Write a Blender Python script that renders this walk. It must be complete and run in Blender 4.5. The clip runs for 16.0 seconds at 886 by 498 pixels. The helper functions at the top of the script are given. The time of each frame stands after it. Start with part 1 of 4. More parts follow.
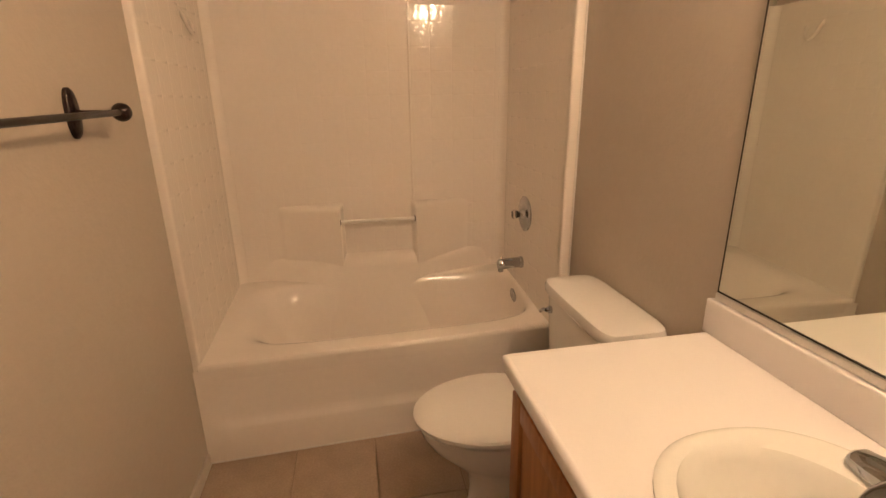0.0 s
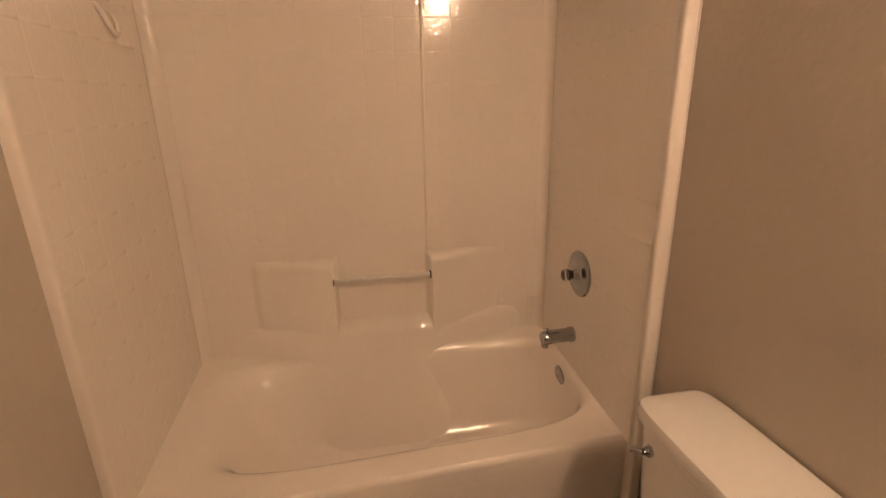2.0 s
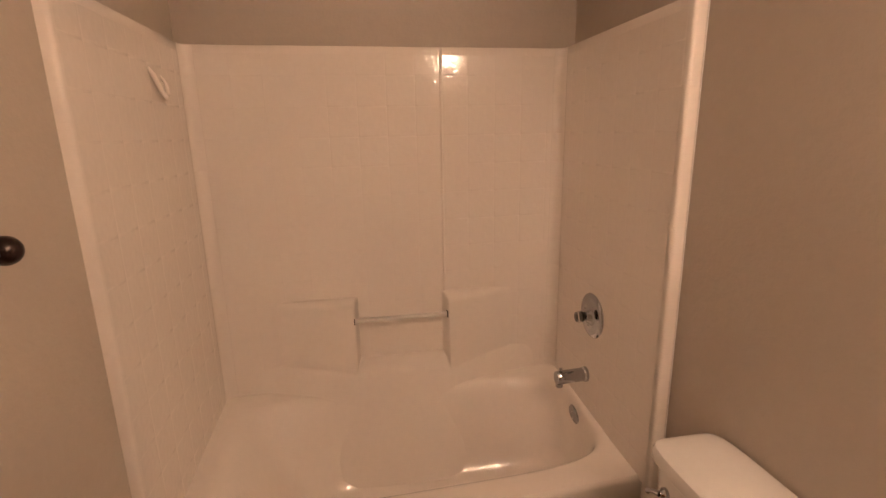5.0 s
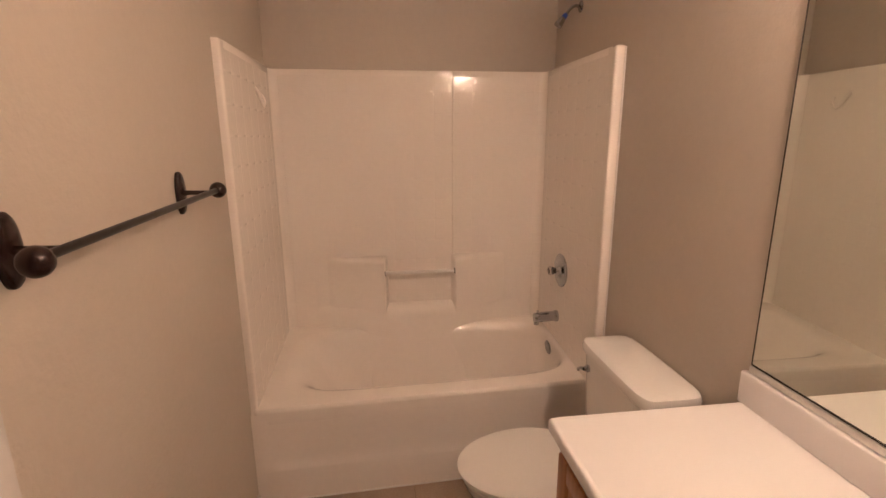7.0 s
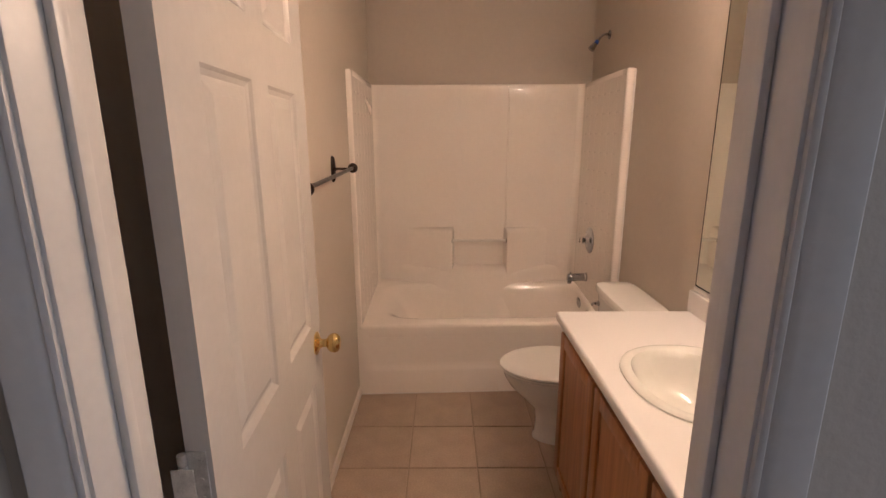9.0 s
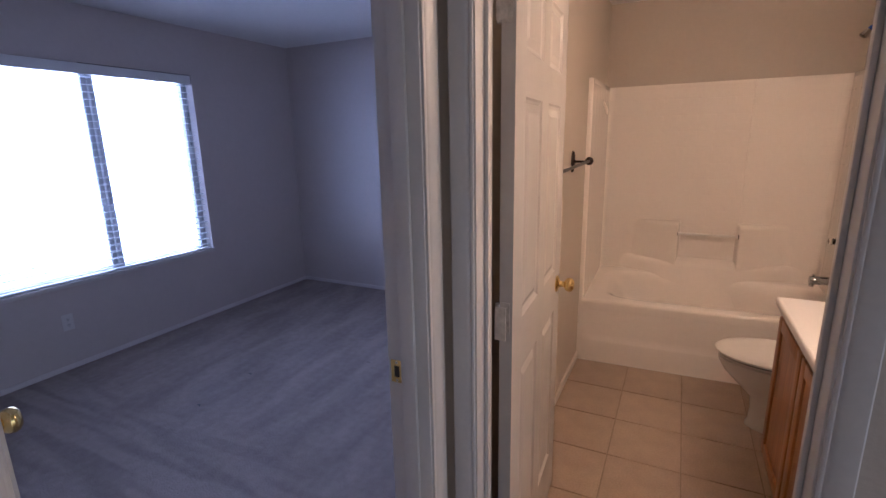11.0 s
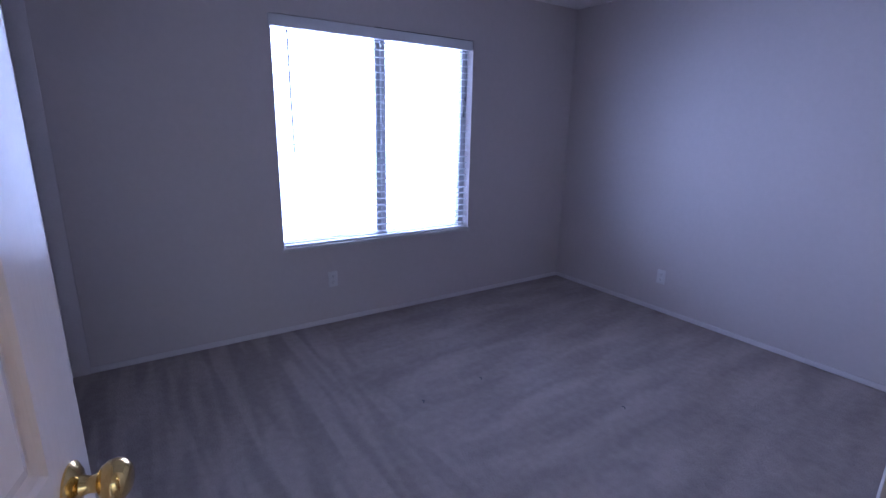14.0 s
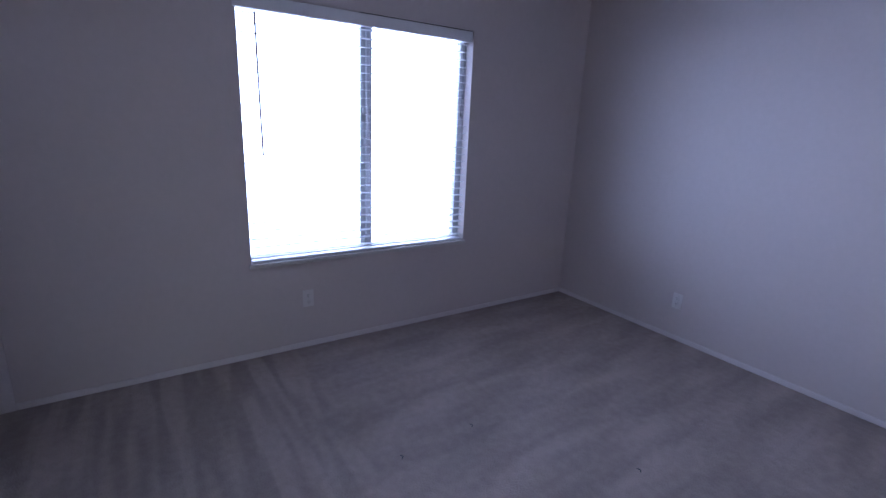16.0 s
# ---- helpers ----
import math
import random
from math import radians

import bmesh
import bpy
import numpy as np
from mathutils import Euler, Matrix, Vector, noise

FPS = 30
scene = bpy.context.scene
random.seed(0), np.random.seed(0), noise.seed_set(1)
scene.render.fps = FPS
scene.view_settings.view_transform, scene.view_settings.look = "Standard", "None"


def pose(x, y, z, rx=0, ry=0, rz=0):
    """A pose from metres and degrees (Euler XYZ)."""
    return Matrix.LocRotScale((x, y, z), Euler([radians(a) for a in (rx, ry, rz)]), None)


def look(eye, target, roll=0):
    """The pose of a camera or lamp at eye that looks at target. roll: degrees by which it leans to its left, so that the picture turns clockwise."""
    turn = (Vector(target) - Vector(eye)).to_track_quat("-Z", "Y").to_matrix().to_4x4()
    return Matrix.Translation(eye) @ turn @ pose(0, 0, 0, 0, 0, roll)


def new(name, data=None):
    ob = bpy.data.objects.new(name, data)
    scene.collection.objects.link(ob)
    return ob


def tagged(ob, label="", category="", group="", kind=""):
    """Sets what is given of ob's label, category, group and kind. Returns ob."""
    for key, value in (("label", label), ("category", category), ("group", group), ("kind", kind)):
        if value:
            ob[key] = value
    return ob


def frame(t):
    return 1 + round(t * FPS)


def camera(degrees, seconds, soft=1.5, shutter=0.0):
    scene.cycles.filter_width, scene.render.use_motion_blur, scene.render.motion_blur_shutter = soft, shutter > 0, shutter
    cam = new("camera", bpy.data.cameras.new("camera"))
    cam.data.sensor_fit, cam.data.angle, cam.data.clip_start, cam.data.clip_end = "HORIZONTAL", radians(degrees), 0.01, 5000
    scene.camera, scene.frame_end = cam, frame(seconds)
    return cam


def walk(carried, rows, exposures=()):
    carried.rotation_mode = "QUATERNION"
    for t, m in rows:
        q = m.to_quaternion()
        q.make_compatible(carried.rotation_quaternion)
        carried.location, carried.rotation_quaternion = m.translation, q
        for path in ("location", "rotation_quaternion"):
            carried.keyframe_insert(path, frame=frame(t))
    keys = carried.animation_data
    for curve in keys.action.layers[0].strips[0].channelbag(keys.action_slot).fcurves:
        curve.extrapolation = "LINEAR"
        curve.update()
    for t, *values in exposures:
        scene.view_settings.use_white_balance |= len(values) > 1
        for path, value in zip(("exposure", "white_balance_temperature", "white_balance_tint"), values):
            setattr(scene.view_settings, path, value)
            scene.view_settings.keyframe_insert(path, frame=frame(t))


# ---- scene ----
cam = camera(86.1, 16.0)
PATH = [
    (0, (0.002, 0.084, 1.398), (0.348, 1.96, 0.797), -0.8),
    (0.5, (0.006, 0.252, 1.407), (0.358, 2.123, 0.795), -0.8),
    (1, (0.006, 0.434, 1.421), (0.363, 2.303, 0.805), -0.3),
    (1.5, (0.024, 0.611, 1.45), (0.374, 2.481, 0.832), -0.6),
    (2, (0.022, 0.727, 1.47), (0.372, 2.605, 0.877), -1.1),
    (2.5, (0.032, 0.832, 1.505), (0.365, 2.717, 0.924), -1.6),
    (3, (0.037, 0.904, 1.524), (0.357, 2.798, 0.969), -1.5),
    (3.5, (0.03, 0.91, 1.548), (0.351, 2.814, 1.026), -1.6),
    (5.8, (-0.066, 0.41, 1.535), (0.255, 2.329, 1.072), -0.5),
    (6, (-0.074, 0.341, 1.535), (0.231, 2.262, 1.07), -0.5),
    (6.5, (-0.099, 0.169, 1.533), (0.185, 2.093, 1.067), -0.3),
    (7, (-0.093, -0.01, 1.527), (0.159, 1.92, 1.069), -0.3),
    (7.5, (-0.104, -0.19, 1.528), (0.113, 1.745, 1.069), 0.1),
    (8, (-0.131, -0.375, 1.527), (0.025, 1.566, 1.069), 0.1),
    (8.2, (-0.147, -0.457, 1.524), (-0.005, 1.484, 1.064), 0.1),
    (10.3, (-0.12, -1.236, 1.517), (-0.667, 0.637, 1.077), -1.4),
    (10.5, (-0.102, -1.281, 1.521), (-0.755, 0.555, 1.073), -1.6),
    (11, (-0.106, -1.345, 1.519), (-0.975, 0.398, 1.066), -1.2),
    (11.5, (-0.141, -1.342, 1.496), (-1.211, 0.286, 1.042), -1.0),
    (12, (-0.209, -1.248, 1.482), (-1.467, 0.239, 1.028), -0.9),
    (12.5, (-0.272, -1.16, 1.481), (-1.706, 0.16, 1.029), -0.5),
    (13, (-0.365, -1.078, 1.47), (-1.891, 0.133, 1.014), 0.5),
    (13.5, (-0.506, -0.98, 1.444), (-2.086, 0.152, 0.974), 1.2),
    (14, (-0.636, -0.898, 1.426), (-2.248, 0.175, 0.927), 1.2),
    (14.5, (-0.727, -0.814, 1.415), (-2.341, 0.249, 0.901), 1.3),
    (15, (-0.813, -0.733, 1.424), (-2.415, 0.345, 0.903), 1.7),
    (15.5, (-0.886, -0.673, 1.439), (-2.485, 0.408, 0.917), 2.3),
    (16, (-0.965, -0.613, 1.473), (-2.572, 0.458, 0.952), 2.5),
]
EXPOSURES = [(0.0, 0.1, 6650, 3), (2.0, -0.02, 6600, 8), (3.5, -0.18, 6500, 14), (6.0, 0.1, 6050, 14), (8.0, 0.1, 5600, 8), (11.0, 0.0, 5500, 12), (13.0, 0.1, 5250, 17), (14.5, 0.22, 5550, 13), (16.0, 0.22, 5850, 9)]
walk(cam, [(t, look(eye, target, roll)) for t, eye, target, roll in PATH], EXPOSURES)

# ---- light ----
SUN_DIRECTION = (math.radians(48), math.radians(100))
world = bpy.data.worlds.new("sky")
scene.world = world
world.use_nodes = True
wn = world.node_tree.nodes
sky = wn.new("ShaderNodeTexSky")
sky.sky_type, sky.sun_disc = "NISHITA", False
sky.sun_elevation, sky.sun_rotation = SUN_DIRECTION
wn["Background"].inputs["Strength"].default_value = 0.12
world.node_tree.links.new(sky.outputs["Color"], wn["Background"].inputs["Color"])
sun = new("sun", bpy.data.lights.new("sun", "SUN"))
sun.data.energy, sun.data.angle, sun.data.color = 3.0, math.radians(0.5), (1.0, 0.95, 0.88)
sun.matrix_world = look((12, 2, 14), (0, 0, 0))
WINDOW_LIGHT, BULB_LIGHT, VIEW_LIGHT, HALL_LIGHT = 76.0, 116.0, 2.1, 2.7
window_sky = new("window_daylight", bpy.data.lights.new("window_daylight", "AREA"))
window_sky.data.shape, window_sky.data.size, window_sky.data.size_y = "RECTANGLE", 2.0, 1.9
window_sky.data.energy, window_sky.data.color = WINDOW_LIGHT, (0.50, 0.60, 1.0)
window_sky.matrix_world = look((-4.29, 0.69, 1.355), (-3.0, 0.64, 1.275))

# lamp added for the hallway's daylight, in an assumed, unseen opening at its end
hall_day = new("hall_daylight", bpy.data.lights.new("hall_daylight", "AREA"))
hall_day.data.shape, hall_day.data.size, hall_day.data.size_y = "RECTANGLE", 1.5, 1.5
hall_day.data.energy, hall_day.data.color = HALL_LIGHT, (0.90, 0.90, 1.0)
hall_day.matrix_world = look((1.93, -1.25, 1.27), (0.5, -1.25, 1.25))

# ---- materials ----
def material(name, colour, rough=0.5, metal=0.0, vary=0.08, scale=4.0, bump=0.0, bump_scale=200.0, coat=0.0, spread=0.0, spec=0.5, bump_detail=3.0):
    """A surface with two scales of colour variation and a fine relief."""
    m = bpy.data.materials.new(name)
    m.use_nodes = True
    n, l = m.node_tree.nodes, m.node_tree.links
    b = n["Principled BSDF"]
    b.inputs["Roughness"].default_value, b.inputs["Metallic"].default_value = rough, metal
    b.inputs["Coat Weight"].default_value = coat
    b.inputs["Specular IOR Level"].default_value = spec
    tc = n.new("ShaderNodeTexCoord")
    big, small = n.new("ShaderNodeTexNoise"), n.new("ShaderNodeTexNoise")
    big.inputs["Scale"].default_value, small.inputs["Scale"].default_value = scale, scale * 14
    big.inputs["Detail"].default_value = 4
    l.new(tc.outputs["Object"], big.inputs["Vector"])
    l.new(tc.outputs["Object"], small.inputs["Vector"])
    add = n.new("ShaderNodeMath")
    add.operation = "ADD"
    l.new(big.outputs["Fac"], add.inputs[0])
    l.new(small.outputs["Fac"], add.inputs[1])
    total = add
    if spread:
        info = n.new("ShaderNodeObjectInfo")
        more = n.new("ShaderNodeMath")
        more.operation = "MULTIPLY_ADD"
        more.inputs[1].default_value = spread
        l.new(info.outputs["Random"], more.inputs[0])
        l.new(add.outputs[0], more.inputs[2])
        total = more
    ramp = n.new("ShaderNodeMapRange")
    ramp.inputs["From Min"].default_value, ramp.inputs["From Max"].default_value = 0.6, 1.4 + spread
    ramp.inputs["To Min"].default_value, ramp.inputs["To Max"].default_value = 1 - vary, 1 + vary
    l.new(total.outputs[0], ramp.inputs["Value"])
    mul = n.new("ShaderNodeVectorMath")
    mul.operation = "SCALE"
    mul.inputs[0].default_value = colour
    l.new(ramp.outputs["Result"], mul.inputs["Scale"])
    l.new(mul.outputs["Vector"], b.inputs["Base Color"])
    wear = n.new("ShaderNodeMapRange")
    wear.inputs["From Min"].default_value, wear.inputs["From Max"].default_value = 0.3, 0.7
    wear.inputs["To Min"].default_value, wear.inputs["To Max"].default_value = max(0.02, rough * 0.85), min(1, rough * 1.15)
    l.new(big.outputs["Fac"], wear.inputs["Value"])
    l.new(wear.outputs["Result"], b.inputs["Roughness"])
    if bump:
        tex, bp = n.new("ShaderNodeTexNoise"), n.new("ShaderNodeBump")
        tex.inputs["Scale"].default_value, tex.inputs["Detail"].default_value = bump_scale, bump_detail
        bp.inputs["Strength"].default_value, bp.inputs["Distance"].default_value = bump, 0.002
        l.new(tc.outputs["Object"], tex.inputs["Vector"])
        l.new(tex.outputs["Fac"], bp.inputs["Height"])
        l.new(bp.outputs["Normal"], b.inputs["Normal"])
    return m


def wood_material(name, light, dark, along="Z"):
    m = material(name, light, 0.38, vary=0.06, scale=3)
    n, l = m.node_tree.nodes, m.node_tree.links
    b = n["Principled BSDF"]
    tc, mp = n.new("ShaderNodeTexCoord"), n.new("ShaderNodeMapping")
    mp.inputs["Scale"].default_value = {"Z": (38, 38, 2.2), "Y": (38, 2.2, 38)}[along]
    grain = n.new("ShaderNodeTexNoise")
    grain.inputs["Scale"].default_value, grain.inputs["Detail"].default_value = 1.6, 6
    ramp = n.new("ShaderNodeValToRGB")
    ramp.color_ramp.elements[0].position, ramp.color_ramp.elements[0].color = 0.32, (*dark, 1)
    ramp.color_ramp.elements[1].position, ramp.color_ramp.elements[1].color = 0.68, (*light, 1)
    l.new(tc.outputs["Object"], mp.inputs["Vector"])
    l.new(mp.outputs["Vector"], grain.inputs["Vector"])
    l.new(grain.outputs["Fac"], ramp.inputs["Fac"])
    l.new(ramp.outputs["Color"], b.inputs["Base Color"])
    bp = n.new("ShaderNodeBump")
    bp.inputs["Strength"].default_value, bp.inputs["Distance"].default_value = 0.15, 0.001
    l.new(grain.outputs["Fac"], bp.inputs["Height"])
    l.new(bp.outputs["Normal"], b.inputs["Normal"])
    return m


def carpet_material():
    m = material("carpet", (0.36, 0.33, 0.31), 1.0, vary=0.10, scale=3, spec=0.1)
    n, l = m.node_tree.nodes, m.node_tree.links
    b = n["Principled BSDF"]
    tc = n.new("ShaderNodeTexCoord")
    fibre = n.new("ShaderNodeTexNoise")
    fibre.inputs["Scale"].default_value, fibre.inputs["Detail"].default_value = 130, 4
    tuft = n.new("ShaderNodeTexNoise")
    tuft.inputs["Scale"].default_value, tuft.inputs["Detail"].default_value = 22, 5
    for t in (fibre, tuft):
        l.new(tc.outputs["Object"], t.inputs["Vector"])

    # vacuum strokes: long bands, crosswise by the closet, lengthwise in the rest of the room
    def strokes(turn, size, detail):
        mp = n.new("ShaderNodeMapping")
        mp.vector_type = "TEXTURE"
        mp.inputs["Rotation"].default_value, mp.inputs["Scale"].default_value = (0, 0, turn), size
        t = n.new("ShaderNodeTexNoise")
        t.inputs["Scale"].default_value, t.inputs["Detail"].default_value = 1.0, detail
        t.inputs["Distortion"].default_value = 0.3
        l.new(tc.outputs["Object"], mp.inputs["Vector"])
        l.new(mp.outputs["Vector"], t.inputs["Vector"])
        return t

    crosswise, lengthwise = strokes(0.0, (0.75, 0.085, 1), 1.0), strokes(0.04, (0.15, 0.60, 1), 2.5)
    crisp = n.new("ShaderNodeMapRange")
    crisp.interpolation_type = "SMOOTHSTEP"
    crisp.inputs["From Min"].default_value, crisp.inputs["From Max"].default_value = 0.38, 0.62
    crisp.inputs["To Min"].default_value, crisp.inputs["To Max"].default_value = 0.36, 0.64
    l.new(crosswise.outputs["Fac"], crisp.inputs["Value"])
    split, wander = n.new("ShaderNodeSeparateXYZ"), n.new("ShaderNodeTexNoise")
    wander.inputs["Scale"].default_value = 1.6
    l.new(tc.outputs["Object"], split.inputs[0])
    l.new(tc.outputs["Object"], wander.inputs["Vector"])
    border = n.new("ShaderNodeMath")
    border.operation = "MULTIPLY_ADD"
    border.inputs[1].default_value = 0.9
    l.new(wander.outputs["Fac"], border.inputs[0])
    l.new(split.outputs["Y"], border.inputs[2])
    choose = n.new("ShaderNodeMapRange")
    choose.inputs["From Min"].default_value, choose.inputs["From Max"].default_value = 0.38, 0.72
    l.new(border.outputs[0], choose.inputs["Value"])
    blend = n.new("ShaderNodeMix")
    l.new(choose.outputs["Result"], blend.inputs["Factor"])
    l.new(crisp.outputs["Result"], blend.inputs["A"])
    l.new(lengthwise.outputs["Fac"], blend.inputs["B"])
    mix = n.new("ShaderNodeMath")
    mix.operation = "MULTIPLY_ADD"
    mix.inputs[1].default_value = 2.0
    l.new(blend.outputs["Result"], mix.inputs[0])
    l.new(tuft.outputs["Fac"], mix.inputs[2])
    mix2 = n.new("ShaderNodeMath")
    mix2.operation = "MULTIPLY_ADD"
    mix2.inputs[1].default_value = 0.55
    l.new(fibre.outputs["Fac"], mix2.inputs[0])
    l.new(mix.outputs[0], mix2.inputs[2])
    fuzz = n.new("ShaderNodeMath")
    l.new(fibre.outputs["Fac"], fuzz.inputs[0])
    l.new(tuft.outputs["Fac"], fuzz.inputs[1])
    ramp = n.new("ShaderNodeMapRange")
    ramp.inputs["From Min"].default_value, ramp.inputs["From Max"].default_value = 1.35, 2.2
    ramp.inputs["To Min"].default_value, ramp.inputs["To Max"].default_value = 0.82, 1.17
    l.new(mix2.outputs[0], ramp.inputs["Value"])
    col = n.new("ShaderNodeVectorMath")
    col.operation = "SCALE"
    col.inputs[0].default_value = (0.42, 0.355, 0.325)
    l.new(ramp.outputs["Result"], col.inputs["Scale"])
    l.new(col.outputs["Vector"], b.inputs["Base Color"])
    bp = n.new("ShaderNodeBump")
    bp.inputs["Strength"].default_value, bp.inputs["Distance"].default_value = 0.9, 0.012
    l.new(fuzz.outputs[0], bp.inputs["Height"])
    l.new(bp.outputs["Normal"], b.inputs["Normal"])
    return m


def glass_material(name, colour=(1, 1, 1), rough=0.0):
    m = bpy.data.materials.new(name)
    m.use_nodes = True
    b = m.node_tree.nodes["Principled BSDF"]
    b.inputs["Base Color"].default_value = (*colour, 1)
    b.inputs["Transmission Weight"].default_value, b.inputs["Roughness"].default_value, b.inputs["IOR"].default_value = 1.0, rough, 1.49
    return m


def glow_material(name, colour, strength):
    m = bpy.data.materials.new(name)
    m.use_nodes = True
    b = m.node_tree.nodes["Principled BSDF"]
    b.inputs["Base Color"].default_value = (0.9, 0.9, 0.9, 1)
    b.inputs["Emission Color"].default_value, b.inputs["Emission Strength"].default_value = (*colour, 1), strength
    return m


PAINT = material("wall_paint", (0.515, 0.452, 0.385), 0.5, vary=0.03, scale=2.5, bump=0.6, bump_scale=75)
BED_PAINT = material("bedroom_wall_paint", (0.63, 0.565, 0.54), 0.55, vary=0.03, scale=2.2, bump=0.35, bump_scale=75)
BED_CEILING = material("bedroom_ceiling_paint", (0.84, 0.82, 0.80), 0.8, vary=0.03, scale=2.5, bump=0.3, bump_scale=80)
CEILING_PAINT = material("ceiling_paint", (0.78, 0.76, 0.73), 0.8, vary=0.03, scale=2.5, bump=0.4, bump_scale=80)
TRIM = material("white_trim_paint", (0.64, 0.61, 0.58), 0.38, vary=0.04, scale=6, bump=0.06, bump_scale=60)

def add_grain(m):
    """Stretches the fine relief of a paint along the door's height, as over pressed wood grain."""
    n, l = m.node_tree.nodes, m.node_tree.links
    bp = next(x for x in n if x.type == "BUMP")
    tex = bp.inputs["Height"].links[0].from_node
    mp = n.new("ShaderNodeMapping")
    mp.inputs["Scale"].default_value = (1.0, 1.0, 0.035)
    l.new(tex.inputs["Vector"].links[0].from_socket, mp.inputs["Vector"])
    l.new(mp.outputs["Vector"], tex.inputs["Vector"])
    tex.inputs["Scale"].default_value, bp.inputs["Strength"].default_value = 160, 0.16


BED_TRIM = material("bedroom_trim_paint", (0.74, 0.69, 0.68), 0.45, vary=0.05, scale=9)
BASE_PAINT = material("baseboard_paint", (0.62, 0.57, 0.52), 0.45, vary=0.04, scale=6)
DOOR_PAINT = material("white_door_paint", (0.56, 0.53, 0.50), 0.22, vary=0.03, scale=5, bump=0.10, bump_scale=70, spec=0.17)
add_grain(DOOR_PAINT)
FIBREGLASS = material("gloss_tile_fibreglass", (0.88, 0.82, 0.76), 0.085, vary=0.02, scale=3, bump=0.34, bump_scale=56, bump_detail=0.5, spec=0.6)
GELCOAT = material("gloss_fibreglass", (0.88, 0.82, 0.76), 0.09, vary=0.02, scale=3, bump=0.10, bump_scale=40, bump_detail=1.0)
PORCELAIN = material("porcelain", (0.80, 0.78, 0.75), 0.08, vary=0.02, scale=4)
BISCUIT = material("sink_porcelain", (0.78, 0.77, 0.73), 0.08, vary=0.02, scale=4)
PLASTIC = material("white_plastic", (0.76, 0.73, 0.69), 0.42, vary=0.02, scale=6)
COUNTER = material("cultured_white_counter", (0.80, 0.77, 0.76), 0.40, vary=0.012, scale=9)
CHROME = material("chrome", (0.44, 0.455, 0.48), 0.05, 1.0, vary=0.04, scale=20)
BRASS = material("brass", (0.75, 0.55, 0.22), 0.16, 1.0, vary=0.10, scale=20)
DULL_STEEL = material("hinge_steel", (0.62, 0.60, 0.56), 0.4, 1.0, vary=0.10, scale=30)
HINGE = material("painted_hinge", (0.55, 0.52, 0.48), 0.4, 0.2, vary=0.35, scale=60)
BRONZE = material("oiled_bronze", (0.022, 0.010, 0.008), 0.24, 0.3, vary=0.3, scale=25)
BAR_STEEL = material("dark_gunmetal", (0.040, 0.034, 0.031), 0.35, 0.6, vary=0.15, scale=25)
TILE = material("beige_floor_tile", (0.39, 0.295, 0.225), 0.42, vary=0.26, scale=9, bump=0.12, bump_scale=30, spread=0.35)
GROUT = material("grout", (0.31, 0.235, 0.18), 0.9, vary=0.15, scale=20, bump=0.3)
CARPET = carpet_material()
OAK = wood_material("oak", (0.42, 0.19, 0.075), (0.27, 0.105, 0.038))
CHANNEL = material("satin_aluminium", (0.70, 0.68, 0.66), 0.34, 0.8, vary=0.05, scale=20)
WAND = material("grey_wand_plastic", (0.10, 0.10, 0.11), 0.4, vary=0.1)
DARK = material("dark_gap", (0.03, 0.025, 0.02), 0.8, vary=0.2)
BLACK = material("black_plastic", (0.02, 0.02, 0.02), 0.4, vary=0.2)
BLIND = material("blind_slat_white", (0.82, 0.82, 0.82), 0.35, vary=0.02, scale=6)
VINYL = material("window_vinyl", (0.42, 0.42, 0.43), 0.35, vary=0.03, scale=6)
OUTLET = material("outlet_plastic", (0.73, 0.70, 0.68), 0.35, vary=0.02)
GLASS = glass_material("clear_glass")
ACRYLIC = glass_material("clear_acrylic", (0.97, 0.96, 0.94), 0.03)
BLUE = material("blue_plastic", (0.02, 0.08, 0.42), 0.3, vary=0.1)
MIRROR = material("mirror_silver", (0.80, 0.83, 0.77), 0.015, 1.0, vary=0.01)
BULB = glow_material("warm_bulb", (1.0, 0.655, 0.42), BULB_LIGHT)
VIEW_GLOW = glow_material("view_glow", (0.52, 0.62, 1.0), VIEW_LIGHT)
OUTSIDE = material("pale_concrete_ground", (0.42, 0.40, 0.37), 0.9, vary=0.15, scale=0.6, bump=0.2)


# ---- tools for meshes ----
def mesh_of(bm, mat, smooth=False):
    me = bpy.data.meshes.new("mesh")
    bmesh.ops.recalc_face_normals(bm, faces=bm.faces)
    bm.to_mesh(me)
    bm.free()
    me.materials.append(mat)
    if smooth:
        me.shade_smooth()
        me.set_sharp_from_angle(angle=math.radians(38))
    return me


def part(name, bm, mat, parent=None, label="", smooth=True):
    ob = new(name, mesh_of(bm, mat, smooth))
    if parent is not None:
        ob.parent = parent
    if label:
        ob["label"] = label
    return ob


def thing(name, label, category, at=(0, 0, 0), turn=0.0, group="", kind=""):
    ob = new(name)
    ob.empty_display_size = 0.1
    ob.matrix_world = pose(*at, 0, 0, turn)
    return tagged(ob, label, category, group, kind)


def add_box(bm, x0, x1, y0, y1, z0, z1, bevel=0.0, seg=2):
    v = [bm.verts.new((x, y, z)) for x in (x0, x1) for y in (y0, y1) for z in (z0, z1)]
    fs = [bm.faces.new([v[i] for i in q]) for q in ((0, 1, 3, 2), (4, 6, 7, 5), (0, 4, 5, 1), (2, 3, 7, 6), (0, 2, 6, 4), (1, 5, 7, 3))]
    if bevel:
        es = list({e for f in fs for e in f.edges})
        bmesh.ops.bevel(bm, geom=es, offset=bevel, segments=seg, profile=0.5, affect="EDGES")
    return bm


